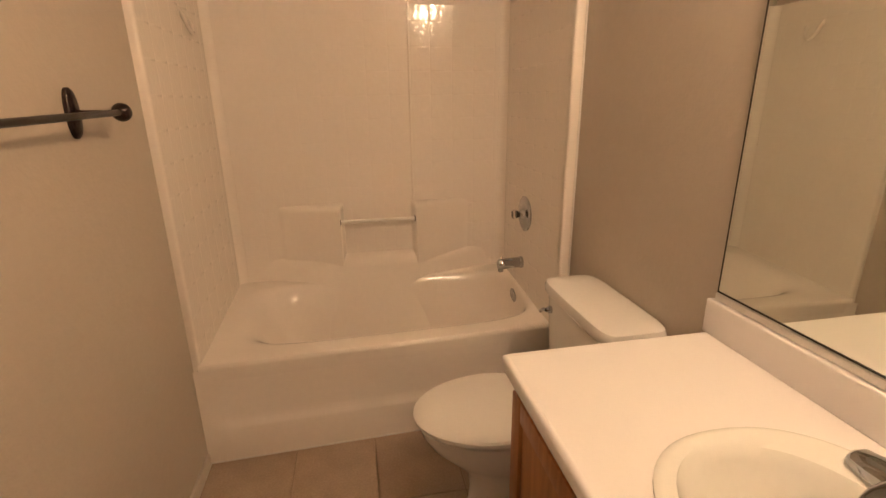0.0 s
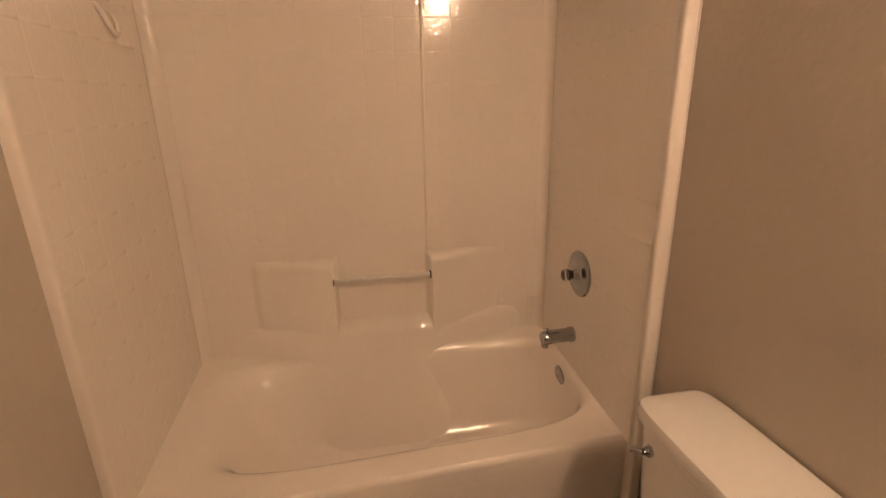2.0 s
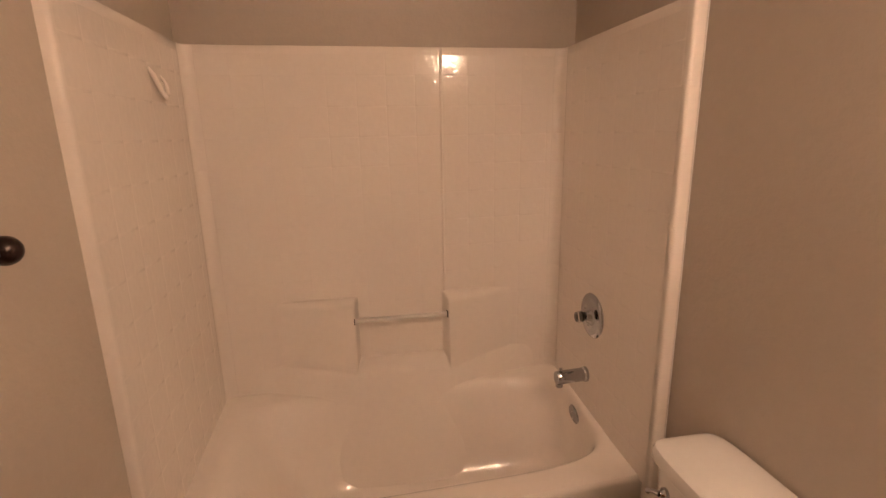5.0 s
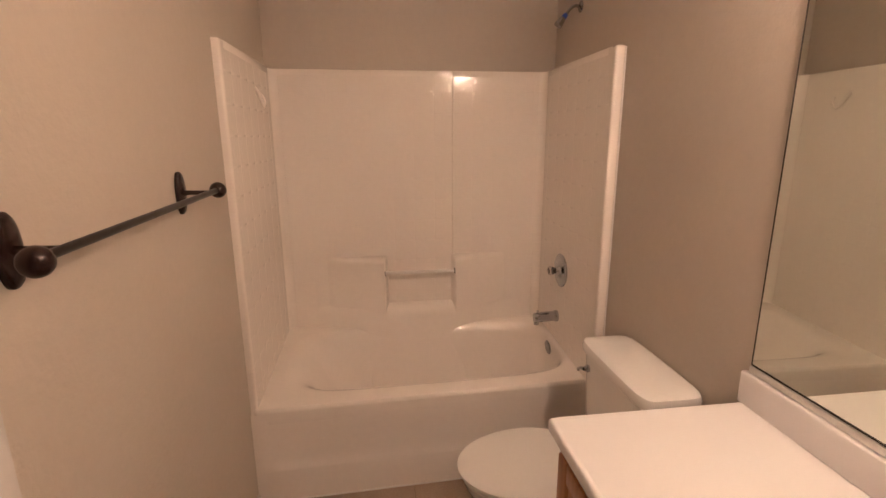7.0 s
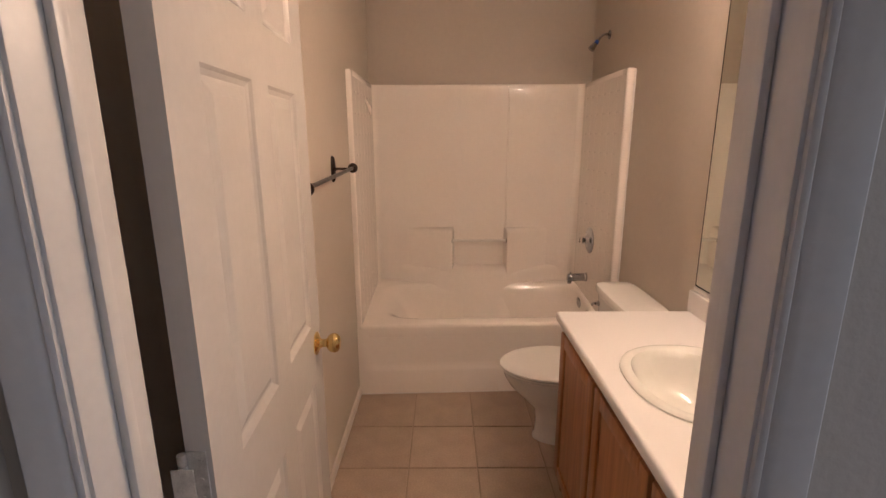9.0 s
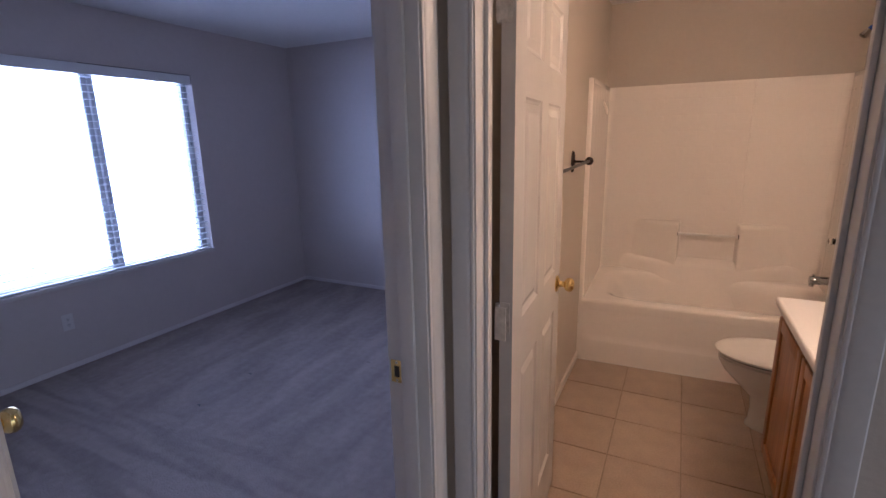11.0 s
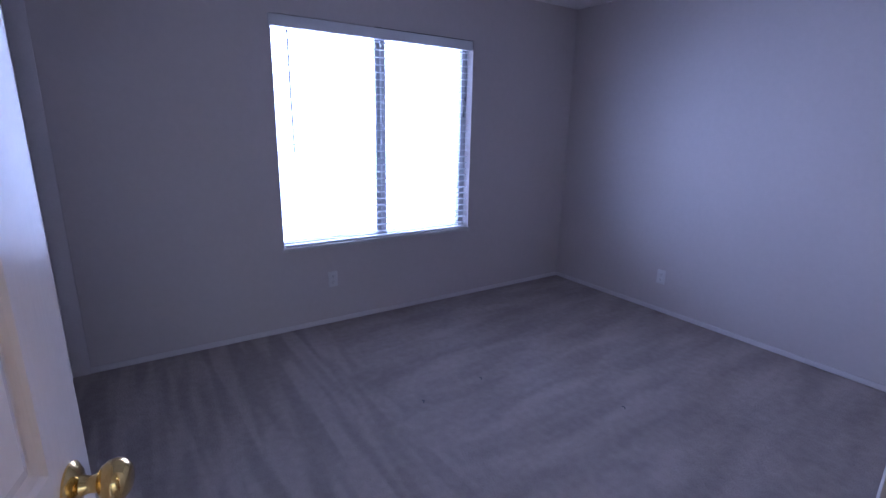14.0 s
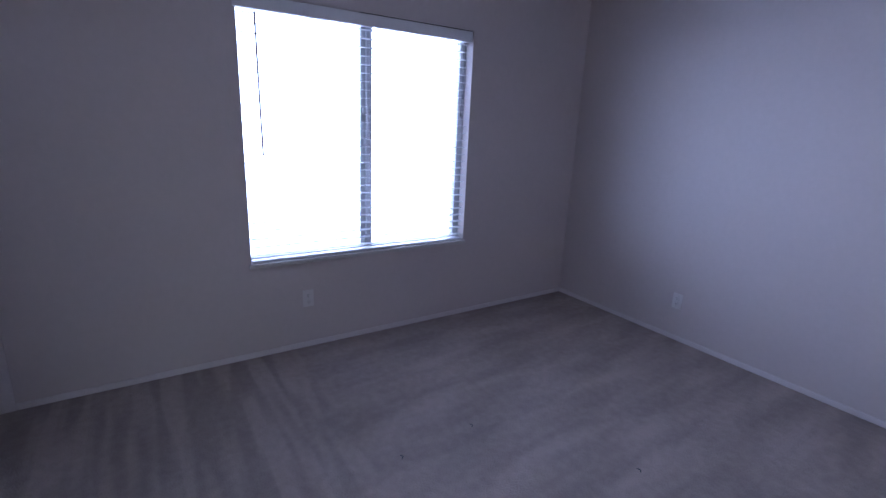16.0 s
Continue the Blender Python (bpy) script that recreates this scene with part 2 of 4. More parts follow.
def box(x0, x1, y0, y1, z0, z1, bevel=0.0, seg=2):
    return add_box(bmesh.new(), x0, x1, y0, y1, z0, z1, bevel, seg)


def add_loft(bm, loops, cap0=True, cap1=True):
    rings = [[bm.verts.new(p) for p in loop] for loop in loops]
    for a, b in zip(rings, rings[1:]):
        k = len(a)
        for i in range(k):
            bm.faces.new((a[i], a[(i + 1) % k], b[(i + 1) % k], b[i]))
    if cap0:
        bm.faces.new(rings[0][::-1])
    if cap1:
        bm.faces.new(rings[-1])
    return bm


def add_tube(bm, points, r, sides=12):
    """A round bar along points; r may be one radius or one for each point."""
    pts = [Vector(p) for p in points]
    rs = r if isinstance(r, (list, tuple)) else [r] * len(pts)
    loops, side = [], None
    for i, p in enumerate(pts):
        d = (pts[min(i + 1, len(pts) - 1)] - pts[max(i - 1, 0)]).normalized()
        if side is None:
            side = d.orthogonal().normalized()
        side = (side - d * side.dot(d)).normalized()
        up = d.cross(side)
        loops.append([p + rs[i] * (math.cos(a) * side + math.sin(a) * up) for a in (2 * math.pi * k / sides for k in range(sides))])
    return add_loft(bm, loops)


def turned(profile, axis="z", centre=(0, 0, 0), sides=28, flip=1):
    """A turned piece: profile of (distance along the axis, radius)."""
    loops = []
    for h, r in profile:
        loop = []
        for k in range(sides):
            a = 2 * math.pi * k / sides
            u, v = r * math.cos(a), r * math.sin(a)
            p = {"x": (flip * h, u, v), "y": (u, flip * h, v), "z": (u, v, flip * h)}[axis]
            loop.append(Vector(p) + Vector(centre))
        loops.append(loop)
    return add_loft(bmesh.new(), loops)


def oval(cx, cy, z, rx, ry, n=40, power=2.0):
    out = []
    for k in range(n):
        a = 2 * math.pi * k / n
        c, s = math.cos(a), math.sin(a)
        out.append(Vector((cx + rx * math.copysign(abs(c) ** (2 / power), c), cy + ry * math.copysign(abs(s) ** (2 / power), s), z)))
    return out


# ---- the plan ----
XL, XR = -0.655, 0.872          # bathroom side walls
YD, YH = -0.274, -0.374           # bathroom door wall: inner and hall face
YB = 2.625                      # behind the tub
CEIL = 2.45
XH, XB = -0.590, -0.695           # bedroom door wall: hall and bedroom face
XW = -3.82                      # window wall
YN, YS = 2.60, -1.31            # bedroom side walls
JL, JR = -0.505, 0.160           # bathroom door jambs
BJ0, BJ1 = -1.20, -0.464        # bedroom door jambs
HEAD = 2.04


def setting(name, bm, mat, label, category, smooth=False):
    return tagged(part(name, bm, mat, smooth=smooth), label, category, kind="structure")


# bathroom walls
setting("wall_bath_west", box(XL - 0.03, XL, YD, YB + 0.1, 0, CEIL), PAINT, "tan painted textured bathroom wall behind the towel bar", "wall")
setting("wall_bath_east", box(XR, XR + 0.12, YH, YB + 0.1, 0, CEIL), PAINT, "tan painted textured bathroom wall beside toilet and vanity", "wall")
setting("wall_bath_north", box(XL, XR, YB, YB + 0.1, 0, CEIL), PAINT, "tan painted wall above the tub surround", "wall")
bm = box(XH, JL - 0.02, YH, YD, 0, CEIL)
add_box(bm, JR + 0.02, 1.9, YH, YD, 0, CEIL)
add_box(bm, JL - 0.02, JR + 0.02, YH, YD, HEAD + 0.02, CEIL)
add_box(bm, XL - 0.03, XH, YH + 0.02, YD, 0, CEIL)
setting("wall_bath_south", bm, PAINT, "tan painted wall with the bathroom doorway", "wall")
bm = box(XB, XH, BJ1 + 0.02, YH + 0.02, 0, CEIL)
add_box(bm, XB, XH, -2.1, BJ0 - 0.02, 0, CEIL)
add_box(bm, XB, XH, BJ0 - 0.02, BJ1 + 0.02, HEAD + 0.02, CEIL)
add_box(bm, XB, XL - 0.03, YH + 0.02, YN + 0.1, 0, CEIL)
setting("wall_bed_east", bm, PAINT, "painted wall with the bedroom doorway", "wall")
setting("wall_hall_south", box(XH, 1.9, -2.2, -2.1, 0, CEIL), PAINT, "plain painted hallway wall", "wall")
# unseen end wall; its opening is made up to let the hall lamp in
bm = box(1.9, 2.0, -2.2, -2.0, 0, CEIL)
add_box(bm, 1.9, 2.0, -0.5, YD, 0, CEIL)
add_box(bm, 1.9, 2.0, -2.0, -0.5, HEAD, CEIL)
setting("wall_hall_east", bm, PAINT, "plain unseen end wall of the hallway, with an opening added for the hall lamp", "wall")
setting("wall_bed_north", box(XW, XB, YN, YN + 0.1, 0, CEIL), BED_PAINT, "painted bedroom wall with one outlet", "wall")
WY0, WY1, WZ0, WZ1 = -0.070, 1.468, 0.600, 2.073
bm = box(XW - 0.15, XW, -2.2, WY0, 0, CEIL)
add_box(bm, XW - 0.15, XW, WY1, YN + 0.1, 0, CEIL)
add_box(bm, XW - 0.15, XW, WY0, WY1, 0, WZ0)
add_box(bm, XW - 0.15, XW, WY0, WY1, WZ1, CEIL)
setting("wall_bed_west", bm, BED_PAINT, "painted bedroom wall with the window opening", "wall")
CX0, CX1 = -3.805, -1.75         # closet opening
bm = box(XW, CX0, YS - 0.12, YS, 0, CEIL)
add_box(bm, CX1, XB, YS - 0.12, YS, 0, CEIL)
add_box(bm, CX0, CX1, YS - 0.12, YS, HEAD + 0.02, CEIL)
setting("wall_bed_south", bm, BED_PAINT, "painted bedroom wall with the closet opening", "wall")
setting("wall_closet", box(XW, XB, -2.2, -2.1, 0, CEIL), PAINT, "plain back wall of the closet", "wall")
setting("ceiling_bath", box(XL - 0.03, XR + 0.12, YD, YB + 0.1, CEIL, CEIL + 0.1), CEILING_PAINT, "white textured bathroom ceiling", "ceiling")
setting("ceiling_hall", box(XB, 2.0, -2.2, YD, CEIL + 0.002, CEIL + 0.1), CEILING_PAINT, "white textured hallway ceiling", "ceiling")
setting("ceiling_bedroom", box(XW - 0.15, XB, -2.2, YN + 0.1, CEIL + 0.001, CEIL + 0.1), BED_CEILING, "white textured bedroom ceiling", "ceiling")
setting("floor_bedroom", box(XW - 0.15, XB + 0.05, -2.2, YN + 0.1, -0.1, 0.0), CARPET, "grey cut-pile carpet with vacuum tracks", "carpet")
setting("floor_hall", box(XB + 0.05, 2.0, -2.2, YH + 0.03, -0.1, 0.0), CARPET, "grey cut-pile hallway carpet", "carpet")
bath_floor = setting("floor_bath", box(XL - 0.03, XR + 0.1, YH + 0.03, YB + 0.1, -0.1, -0.004), GROUT, "square beige ceramic floor tiles with dark grout", "floor")
setting("ground", box(-600, 600, -600, 600, -0.6, -0.35), OUTSIDE, "pale sunlit ground outside the window", "ground")


def baseboard(name, x0, x1, y0, y1, h=0.058, mat=BASE_PAINT):
    bm = box(x0, x1, y0, y1, 0, h, 0.005, 2)
    return setting(name, bm, mat, "low white painted baseboard", "baseboard", True)


baseboard("baseboard_bath_west", XL, XL + 0.013, YD + 0.002, 1.80)
baseboard("baseboard_bath_east", XR - 0.013, XR, 1.05, 1.80)
baseboard("baseboard_bed_west", XW, XW + 0.013, YS + 0.1005, YN, 0.036, BED_TRIM)
baseboard("baseboard_bed_north", XW + 0.013, XB, YN - 0.013, YN, 0.036, BED_TRIM)
baseboard("baseboard_bed_southeast", CX1 + 0.06, XB, YS, YS + 0.013)
baseboard("baseboard_bed_east", XB - 0.013, XB, BJ1 + 0.075, YN - 0.013)
baseboard("baseboard_hall_north", JR + 0.075, 1.9, YH - 0.013, YH)


# ---- doors and door frames ----
def moulded_face(bm, x0, x1, z0, z1, y, out, panels):
    """One side of a six-panel door, with sunk mouldings and raised fields. out: +1 or -1 along y."""
    xs = sorted({x0, x1, *[p[0] for p in panels], *[p[1] for p in panels]})
    zs = sorted({z0, z1, *[p[2] for p in panels], *[p[3] for p in panels]})
    grid = {(i, k): bm.verts.new((x, y, z)) for i, x in enumerate(xs) for k, z in enumerate(zs)}
    fields = []
    for i in range(len(xs) - 1):
        for k in range(len(zs) - 1):
            q = [grid[i, k], grid[i + 1, k], grid[i + 1, k + 1], grid[i, k + 1]]
            f = bm.faces.new(q if out < 0 else q[::-1])
            if any(abs(xs[i] - p[0]) < 1e-6 and abs(zs[k] - p[2]) < 1e-6 for p in panels):
                fields.append(f)
    bm.normal_update()
    for width, depth in ((0.008, -0.005), (0.012, -0.004), (0.008, 0.0), (0.028, 0.007)):
        bmesh.ops.inset_individual(bm, faces=fields, thickness=width, depth=depth)
    return bm


def six_panel_leaf(width, height, thick):
    """A door leaf from its pivot at x = 0 along +x, closed in the plane y = 0, with its body on the side y < 0."""
    s, m = 0.105, 0.095
    w = (width - 2 * s - m) / 2
    cols = ((s, s + w), (s + w + m, width - s))
    rows = ((0.22, 0.86), (1.02, 1.62), (1.73, 1.92))
    panels = [(a, b, c, d) for a, b in cols for c, d in rows]
    bm = bmesh.new()
    moulded_face(bm, 0, width, 0.012, height, 0, 1, panels)
    moulded_face(bm, 0, width, 0.012, height, -thick, -1, panels)
    for a, b in (((0, 0.012), (width, 0.012)), ((width, 0.012), (width, height)), ((width, height), (0, height)), ((0, height), (0, 0.012))):
        bm.faces.new([bm.verts.new(p) for p in ((a[0], 0, a[1]), (b[0], 0, b[1]), (b[0], -thick, b[1]), (a[0], -thick, a[1]))])
    bmesh.ops.remove_doubles(bm, verts=bm.verts, dist=0.0001)
    return bm


def door_knob(leaf, x, z, face, out):
    """A brass knob on its rose. face: y of the leaf's side; out: +1 or -1."""
    c = (x, face, z)
    part("knob", turned([(0, 0.032), (0.003, 0.033), (0.008, 0.026), (0.012, 0.014), (0.020, 0.011), (0.026, 0.0115), (0.031, 0.013), (0.034, 0.020),
                         (0.042, 0.026), (0.052, 0.0275), (0.060, 0.025), (0.066, 0.018), (0.068, 0.012), (0.068, 0.004)], "y", c, 32, out), BRASS, leaf, "polished brass door knob")


def door(name, width, pivot, turn, label, knob_z, gap):
    d = thing(name, label, "door", (*pivot, 0), turn, kind="structure")
    thick = 0.035
    leaf = part("leaf", six_panel_leaf(width, 2.02, thick), DOOR_PAINT, d, smooth=False)
    for out, face in ((1, 0.0), (-1, -thick)):
        door_knob(leaf, width - 0.062, knob_z, face, out)
    part("latch_plate", box(width - 0.001, width + 0.001, -0.03, -0.006, knob_z - 0.028, knob_z + 0.028, 0.0008, 1), BRASS, leaf)
    for z in (0.24, 1.05, 1.82):
        bm = bmesh.new()
        for k in (-0.036, -0.018, 0.0, 0.018, 0.036):
            add_tube(bm, [(-min(gap, 0.012) / 2, 0.003, z + k - 0.0083), (-min(gap, 0.012) / 2, 0.003, z + k + 0.0083)], 0.0062, 10)
        add_box(bm, -gap, -gap + 0.0022, -0.028, 0.001, z - 0.045, z + 0.045, 0.0005, 1)
        add_box(bm, -0.0016, 0.0006, -0.028, -0.0015, z - 0.045, z + 0.045, 0.0005, 1)
        for k in (-0.03, 0.0, 0.03):
            add_tube(bm, [(-0.0014, -0.018, z + k), (-0.003, -0.018, z + k)], 0.0035, 8)
        part("hinge", bm, HINGE, d, "paint-flecked steel hinge")
    return d


MOULDING = ((0.005, -0.0005), (0.005, 0.0065), (0.008, 0.0085), (0.011, 0.0085), (0.0135, 0.0062), (0.0165, 0.0085), (0.024, 0.0105), (0.036, 0.0130), (0.046, 0.0145), (0.055, 0.0148), (0.058, 0.0125), (0.058, -0.0005))


def door_frame(name, along, lo, hi, a, b, stop, casings):
    """Jambs, stops and mouldings of a doorway. along: the axis of the opening ('x' or 'y'); a, b: the wall's two faces."""
    d = thing(name, "white painted wooden door frame with moulded casing", "door frame", kind="structure")

    def put(bm, name, u0, u1, v0, v1, z0, z1, bevel=0.002):
        if along == "x":
            return add_box(bm, u0, u1, v0, v1, z0, z1, bevel)
        return add_box(bm, v0, v1, u0, u1, z0, z1, bevel)

    for u0, u1 in ((lo - 0.018, lo), (hi, hi + 0.018)):
        part("jamb", put(bmesh.new(), "", u0, u1, a - 0.001, b + 0.001, 0, HEAD + 0.018), TRIM, d)
    part("head_jamb", put(bmesh.new(), "", lo, hi, a - 0.001, b + 0.001, HEAD, HEAD + 0.018), TRIM, d)
    s0, s1 = stop
    part("stop", put(bmesh.new(), "", lo, lo + 0.011, s0, s1, 0, HEAD, 0.003), TRIM, d)
    part("stop", put(bmesh.new(), "", hi - 0.011, hi, s0, s1, 0, HEAD, 0.003), TRIM, d)
    part("stop", put(bmesh.new(), "", lo + 0.011, hi - 0.011, s0, s1, HEAD - 0.011, HEAD, 0.003), TRIM, d)
    profile = ((0.005, 0.014, 0.008), (0.014, 0.058, 0.014))
    for face, out in casings:
        for sign, edge in ((-1, lo), (1, hi)):
            ends = []
            for z in (0, HEAD + 0.058):
                loop = [(edge + sign * u, face + out * t) for u, t in MOULDING]
                ends.append([Vector((u, v, z) if along == "x" else (v, u, z)) for u, v in loop])
            part("casing", add_loft(bmesh.new(), ends), TRIM, d)
        bm = bmesh.new()
        for p0, p1, t in profile:
            v = sorted((face, face + out * t))
            put(bm, "", lo - p0, hi + p0, v[0], v[1], HEAD + p0, HEAD + p1, 0.002)
        part("head_casing", bm, TRIM, d)
    return d


door_frame("door_frame_bath", "x", JL, JR, YH, YD, (YH + 0.045, YD - 0.037), ((YH, -1), (YD, 1)))
frame_bed = door_frame("door_frame_bed", "y", BJ0, BJ1, XB, XH, (XB + 0.037, XH - 0.030), ((XB, -1), (XH, 1)))
bm = box(XB + 0.004, XB + 0.036, BJ1 - 0.0016, BJ1 + 0.001, 0.949, 1.007, 0.0006, 1)
strike = part("strike_plate", bm, BRASS, frame_bed, "worn brass strike plate")
part("latch_hole", box(XB + 0.014, XB + 0.027, BJ1 - 0.0026, BJ1 - 0.0012, 0.964, 0.992), BLACK, strike)
for z in (0.955, 1.001):
    part("screw", turned([(0, 0.0035), (0.0012, 0.003)], "y", (XB + 0.020, BJ1 - 0.0014, z), 12, -1), DULL_STEEL, strike)
door("door_bath", 0.722, (JL, YD + 0.058), 93.0, "open white six-panel bathroom door with brass knob", 0.956, 0.040)
door("door_bedroom", 0.71, (XB - 0.006, BJ0 + 0.002), 166.0, "open glossy white six-panel bedroom door", 0.968, 0.008)

# ---- closet ----
closet = thing("closet_frame", "white painted casing round the closet opening", "door frame", kind="structure")
part("casing", box(XW, XW + 0.015, YS - 0.01, YS + 0.100, 0, HEAD + 0.055, 0.003), BED_TRIM, closet)
part("casing", box(CX1, CX1 + 0.055, YS, YS + 0.012, 0, HEAD + 0.055, 0.003), BED_TRIM, closet)
part("head_casing", box(CX0, CX1, YS, YS + 0.012, HEAD, HEAD + 0.055, 0.003), BED_TRIM, closet)
part("jamb", box(CX1 - 0.016, CX1 + 0.001, YS - 0.121, YS + 0.001, 0, HEAD), TRIM, closet)
part("head_jamb", box(CX0 + 0.016, CX1 - 0.016, YS - 0.121, YS + 0.001, HEAD - 0.016, HEAD + 0.02), TRIM, closet)
for k, (x0, x1, y) in enumerate(((-3.80, -2.75, YS - 0.008), (-3.385, -1.77, YS + 0.022))):
    panel = thing("sliding_closet_door", "plain flush white sliding closet door", "closet door", (x0, y, 0.0), group="closet doors")
    part("slab", box(0, x1 - x0, 0, 0.026, 0.008, 2.0, 0.002), TRIM, panel)
    part("floor_guide", box(0.02, 0.06, 0.004, 0.022, 0, 0.009, 0.001), PLASTIC, panel)
    if k == 0:
        for z in (0.898, 0.925):
            part("pull_hole", turned([(0, 0.008), (0.0015, 0.007)], "y", (0.055, 0.026, z), 14), BLACK, panel)

# ---- window and blind ----
wf = thing("window_1", "white vinyl sliding window behind an open blind", "window", kind="structure")
fx0, fx1 = XW - 0.13, XW - 0.075
frame_bars = ((WY0, WY0 + 0.018, WZ0, WZ1), (WY1 - 0.05, WY1, WZ0, WZ1), (WY0 + 0.018, WY1 - 0.05, WZ0, WZ0 + 0.02), (WY0 + 0.018, WY1 - 0.05, WZ1 - 0.05, WZ1))
for y0, y1, z0, z1 in frame_bars:
    part("frame_bar", box(fx0, fx1, y0, y1, z0, z1, 0.004), VINYL, wf)
for y0, y1, x0 in ((0.672, 0.708, fx0 + 0.005), (0.704, 0.740, fx0 + 0.028)):
    part("meeting_stile", box(x0, x0 + 0.03, y0, y1, WZ0 + 0.02, WZ1 - 0.05, 0.003), VINYL, wf)
for y0, y1, x in ((WY0 + 0.018, 0.68, fx0 + 0.02), (0.715, WY1 - 0.05, fx0 + 0.043)):
    pane = part("pane", box(x, x + 0.004, y0, y1, WZ0 + 0.02, WZ1 - 0.05), GLASS, wf, smooth=False)
    pane.visible_shadow = False
sill = tagged(part("window_sill", box(XW - 0.075, XW + 0.022, WY0 - 0.012, WY1 + 0.012, WZ0 - 0.022, WZ0 + 0.004, 0.004), TRIM), "thin white painted window sill", "window sill", kind="structure")
# an added glowing sheet stands in for the overbright view outdoors
backdrop_bm = bmesh.new()
backdrop_bm.faces.new([backdrop_bm.verts.new(p) for p in ((-14, -22, -0.3), (-14, 24, -0.3), (-14, 24, 16), (-14, -22, 16))])
setting("backdrop", backdrop_bm, VIEW_GLOW, "blank glowing sheet standing in for the overbright view outside the window", "sky")

blind = thing("window_blind", "white two-inch slatted blind lowered with slats open", "blind", (XW, 0, 0))
part("valance", box(0.004, 0.018, WY0 - 0.012, WY1 - 0.022, 2.000, 2.067, 0.003), BLIND, blind)
# dark strip that paints the shade in the gap above the valance
part("valance_gap_shade", box(0.001, 0.0195, 0.62, WY1 - 0.024, 2.0668, 2.0705), DARK, blind, "thin dark strip standing in for the shaded gap above the valance")
part("headrail", box(-0.055, -0.004, WY0 + 0.01, WY1 - 0.012, 2.005, 2.052, 0.002), BLIND, blind)
part("bottom_rail", box(-0.056, -0.006, WY0 + 0.012, WY1 - 0.012, 0.606, 0.618, 0.003), BLIND, blind)
for y in (WY0 - 0.012, WY1 - 0.03):
    part("valance_return", box(-0.002, 0.004, y, y + 0.008, 2.000, 2.067), BLIND, blind)
bm = bmesh.new()
for k in range(7):
    u = k / 6 - 0.5
    for y in (WY0 + 0.012, WY1 - 0.014):
        bm.verts.new((-0.031 + 0.05 * u, y, 0.0035 * (1 - 4 * u * u)))
vs = list(bm.verts)
for k in range(6):
    bm.faces.new((vs[2 * k], vs[2 * k + 1], vs[2 * k + 3], vs[2 * k + 2]))
bmesh.ops.solidify(bm, geom=bm.faces[:], thickness=0.0028)
slat_mesh = mesh_of(bm, BLIND, True)
SLATS = 28
for k in range(SLATS):
    s = new("slat", slat_mesh)
    s.parent = blind
    s.location.z = 0.647 + k * (1.985 - 0.647) / (SLATS - 1)
for y in (0.16, 0.69, 1.23):
    for x in (-0.056, -0.006):
        part("ladder_cord", add_tube(bmesh.new(), [(x, y, 0.625), (x, y, 2.01)], 0.0009, 6), BLIND, blind)
part("tilt_wand", add_tube(bmesh.new(), [(0.024, 0.022, 1.99), (0.025, 0.024, 1.64), (0.026, 0.028, 1.24)], 0.005, 10), WAND, blind, "thin hanging grey tilt wand")
for dy, z0 in ((0.0, 1.54), (0.012, 1.66)):
    cord = part("lift_cord", add_tube(bmesh.new(), [(0.006, 1.385 + dy, 1.99), (0.007, 1.383 + dy, z0)], 0.002, 6), WAND, blind)
    part("tassel", turned([(0, 0.003), (0.012, 0.005), (0.03, 0.007), (0.034, 0.004)], "z", (0.007, 1.383 + dy, z0), 12, -1), WAND, cord)


# ---- outlets ----
def outlet(at, turn):
    o = thing("wall_outlet", "white duplex electrical outlet low on the wall", "outlet", at, turn, group="bedroom outlets")
    plate = part("cover_plate", box(-0.035, 0.035, -0.005, 0.0, -0.057, 0.057, 0.002), OUTLET, o)
    for z in (-0.022, 0.022):
        face = part("socket", box(-0.017, 0.017, -0.0075, -0.004, z - 0.015, z + 0.015, 0.004), OUTLET, o)
        for x in (-0.006, 0.006):
            part("slot", box(x - 0.001, x + 0.001, -0.0079, -0.007, z - 0.002, z + 0.007), BLACK, face)
        part("slot", box(-0.002, 0.002, -0.0079, -0.007, z - 0.011, z - 0.007), BLACK, face)
    part("screw", turned([(0, 0.003), (0.001, 0.0025)], "y", (0, -0.005, 0), 10, -1), DULL_STEEL, o)


outlet((XW, 0.262, 0.335), 90)
outlet((-2.705, YN, 0.290), 0)


# ---- tub with its surround ----
TY0, TY1, TX0, TX1 = 1.810, 2.595, -0.612, 0.812
tub_unit = thing("tub_shower_unit", "glossy off-white moulded fibreglass tub and shower surround", "bathtub")


def rim_z(y):
    return 0.432 + 0.040 * max(0.0, min(1.0, (y - 1.93) / 0.55))


def set_back(x, y):
    """The tub's front runs a little askew: its far end stands further in."""
    return y + 0.058 * max(0.0, (x - TX0) / (TX1 - TX0)) * max(0.0, min(1.0, (2.25 - y) / 0.4))


def tub_loop(x0, x1, y0, y1, z, power, lift=0.0, n=72):
    out = []
    for p in oval((x0 + x1) / 2, (y0 + y1) / 2, z, (x1 - x0) / 2, (y1 - y0) / 2, n, power):
        out.append(Vector((p.x, set_back(p.x, p.y), z + (0.009 if z > 0.25 else 0) + lift * (rim_z(p.y) - 0.432))))
    return out


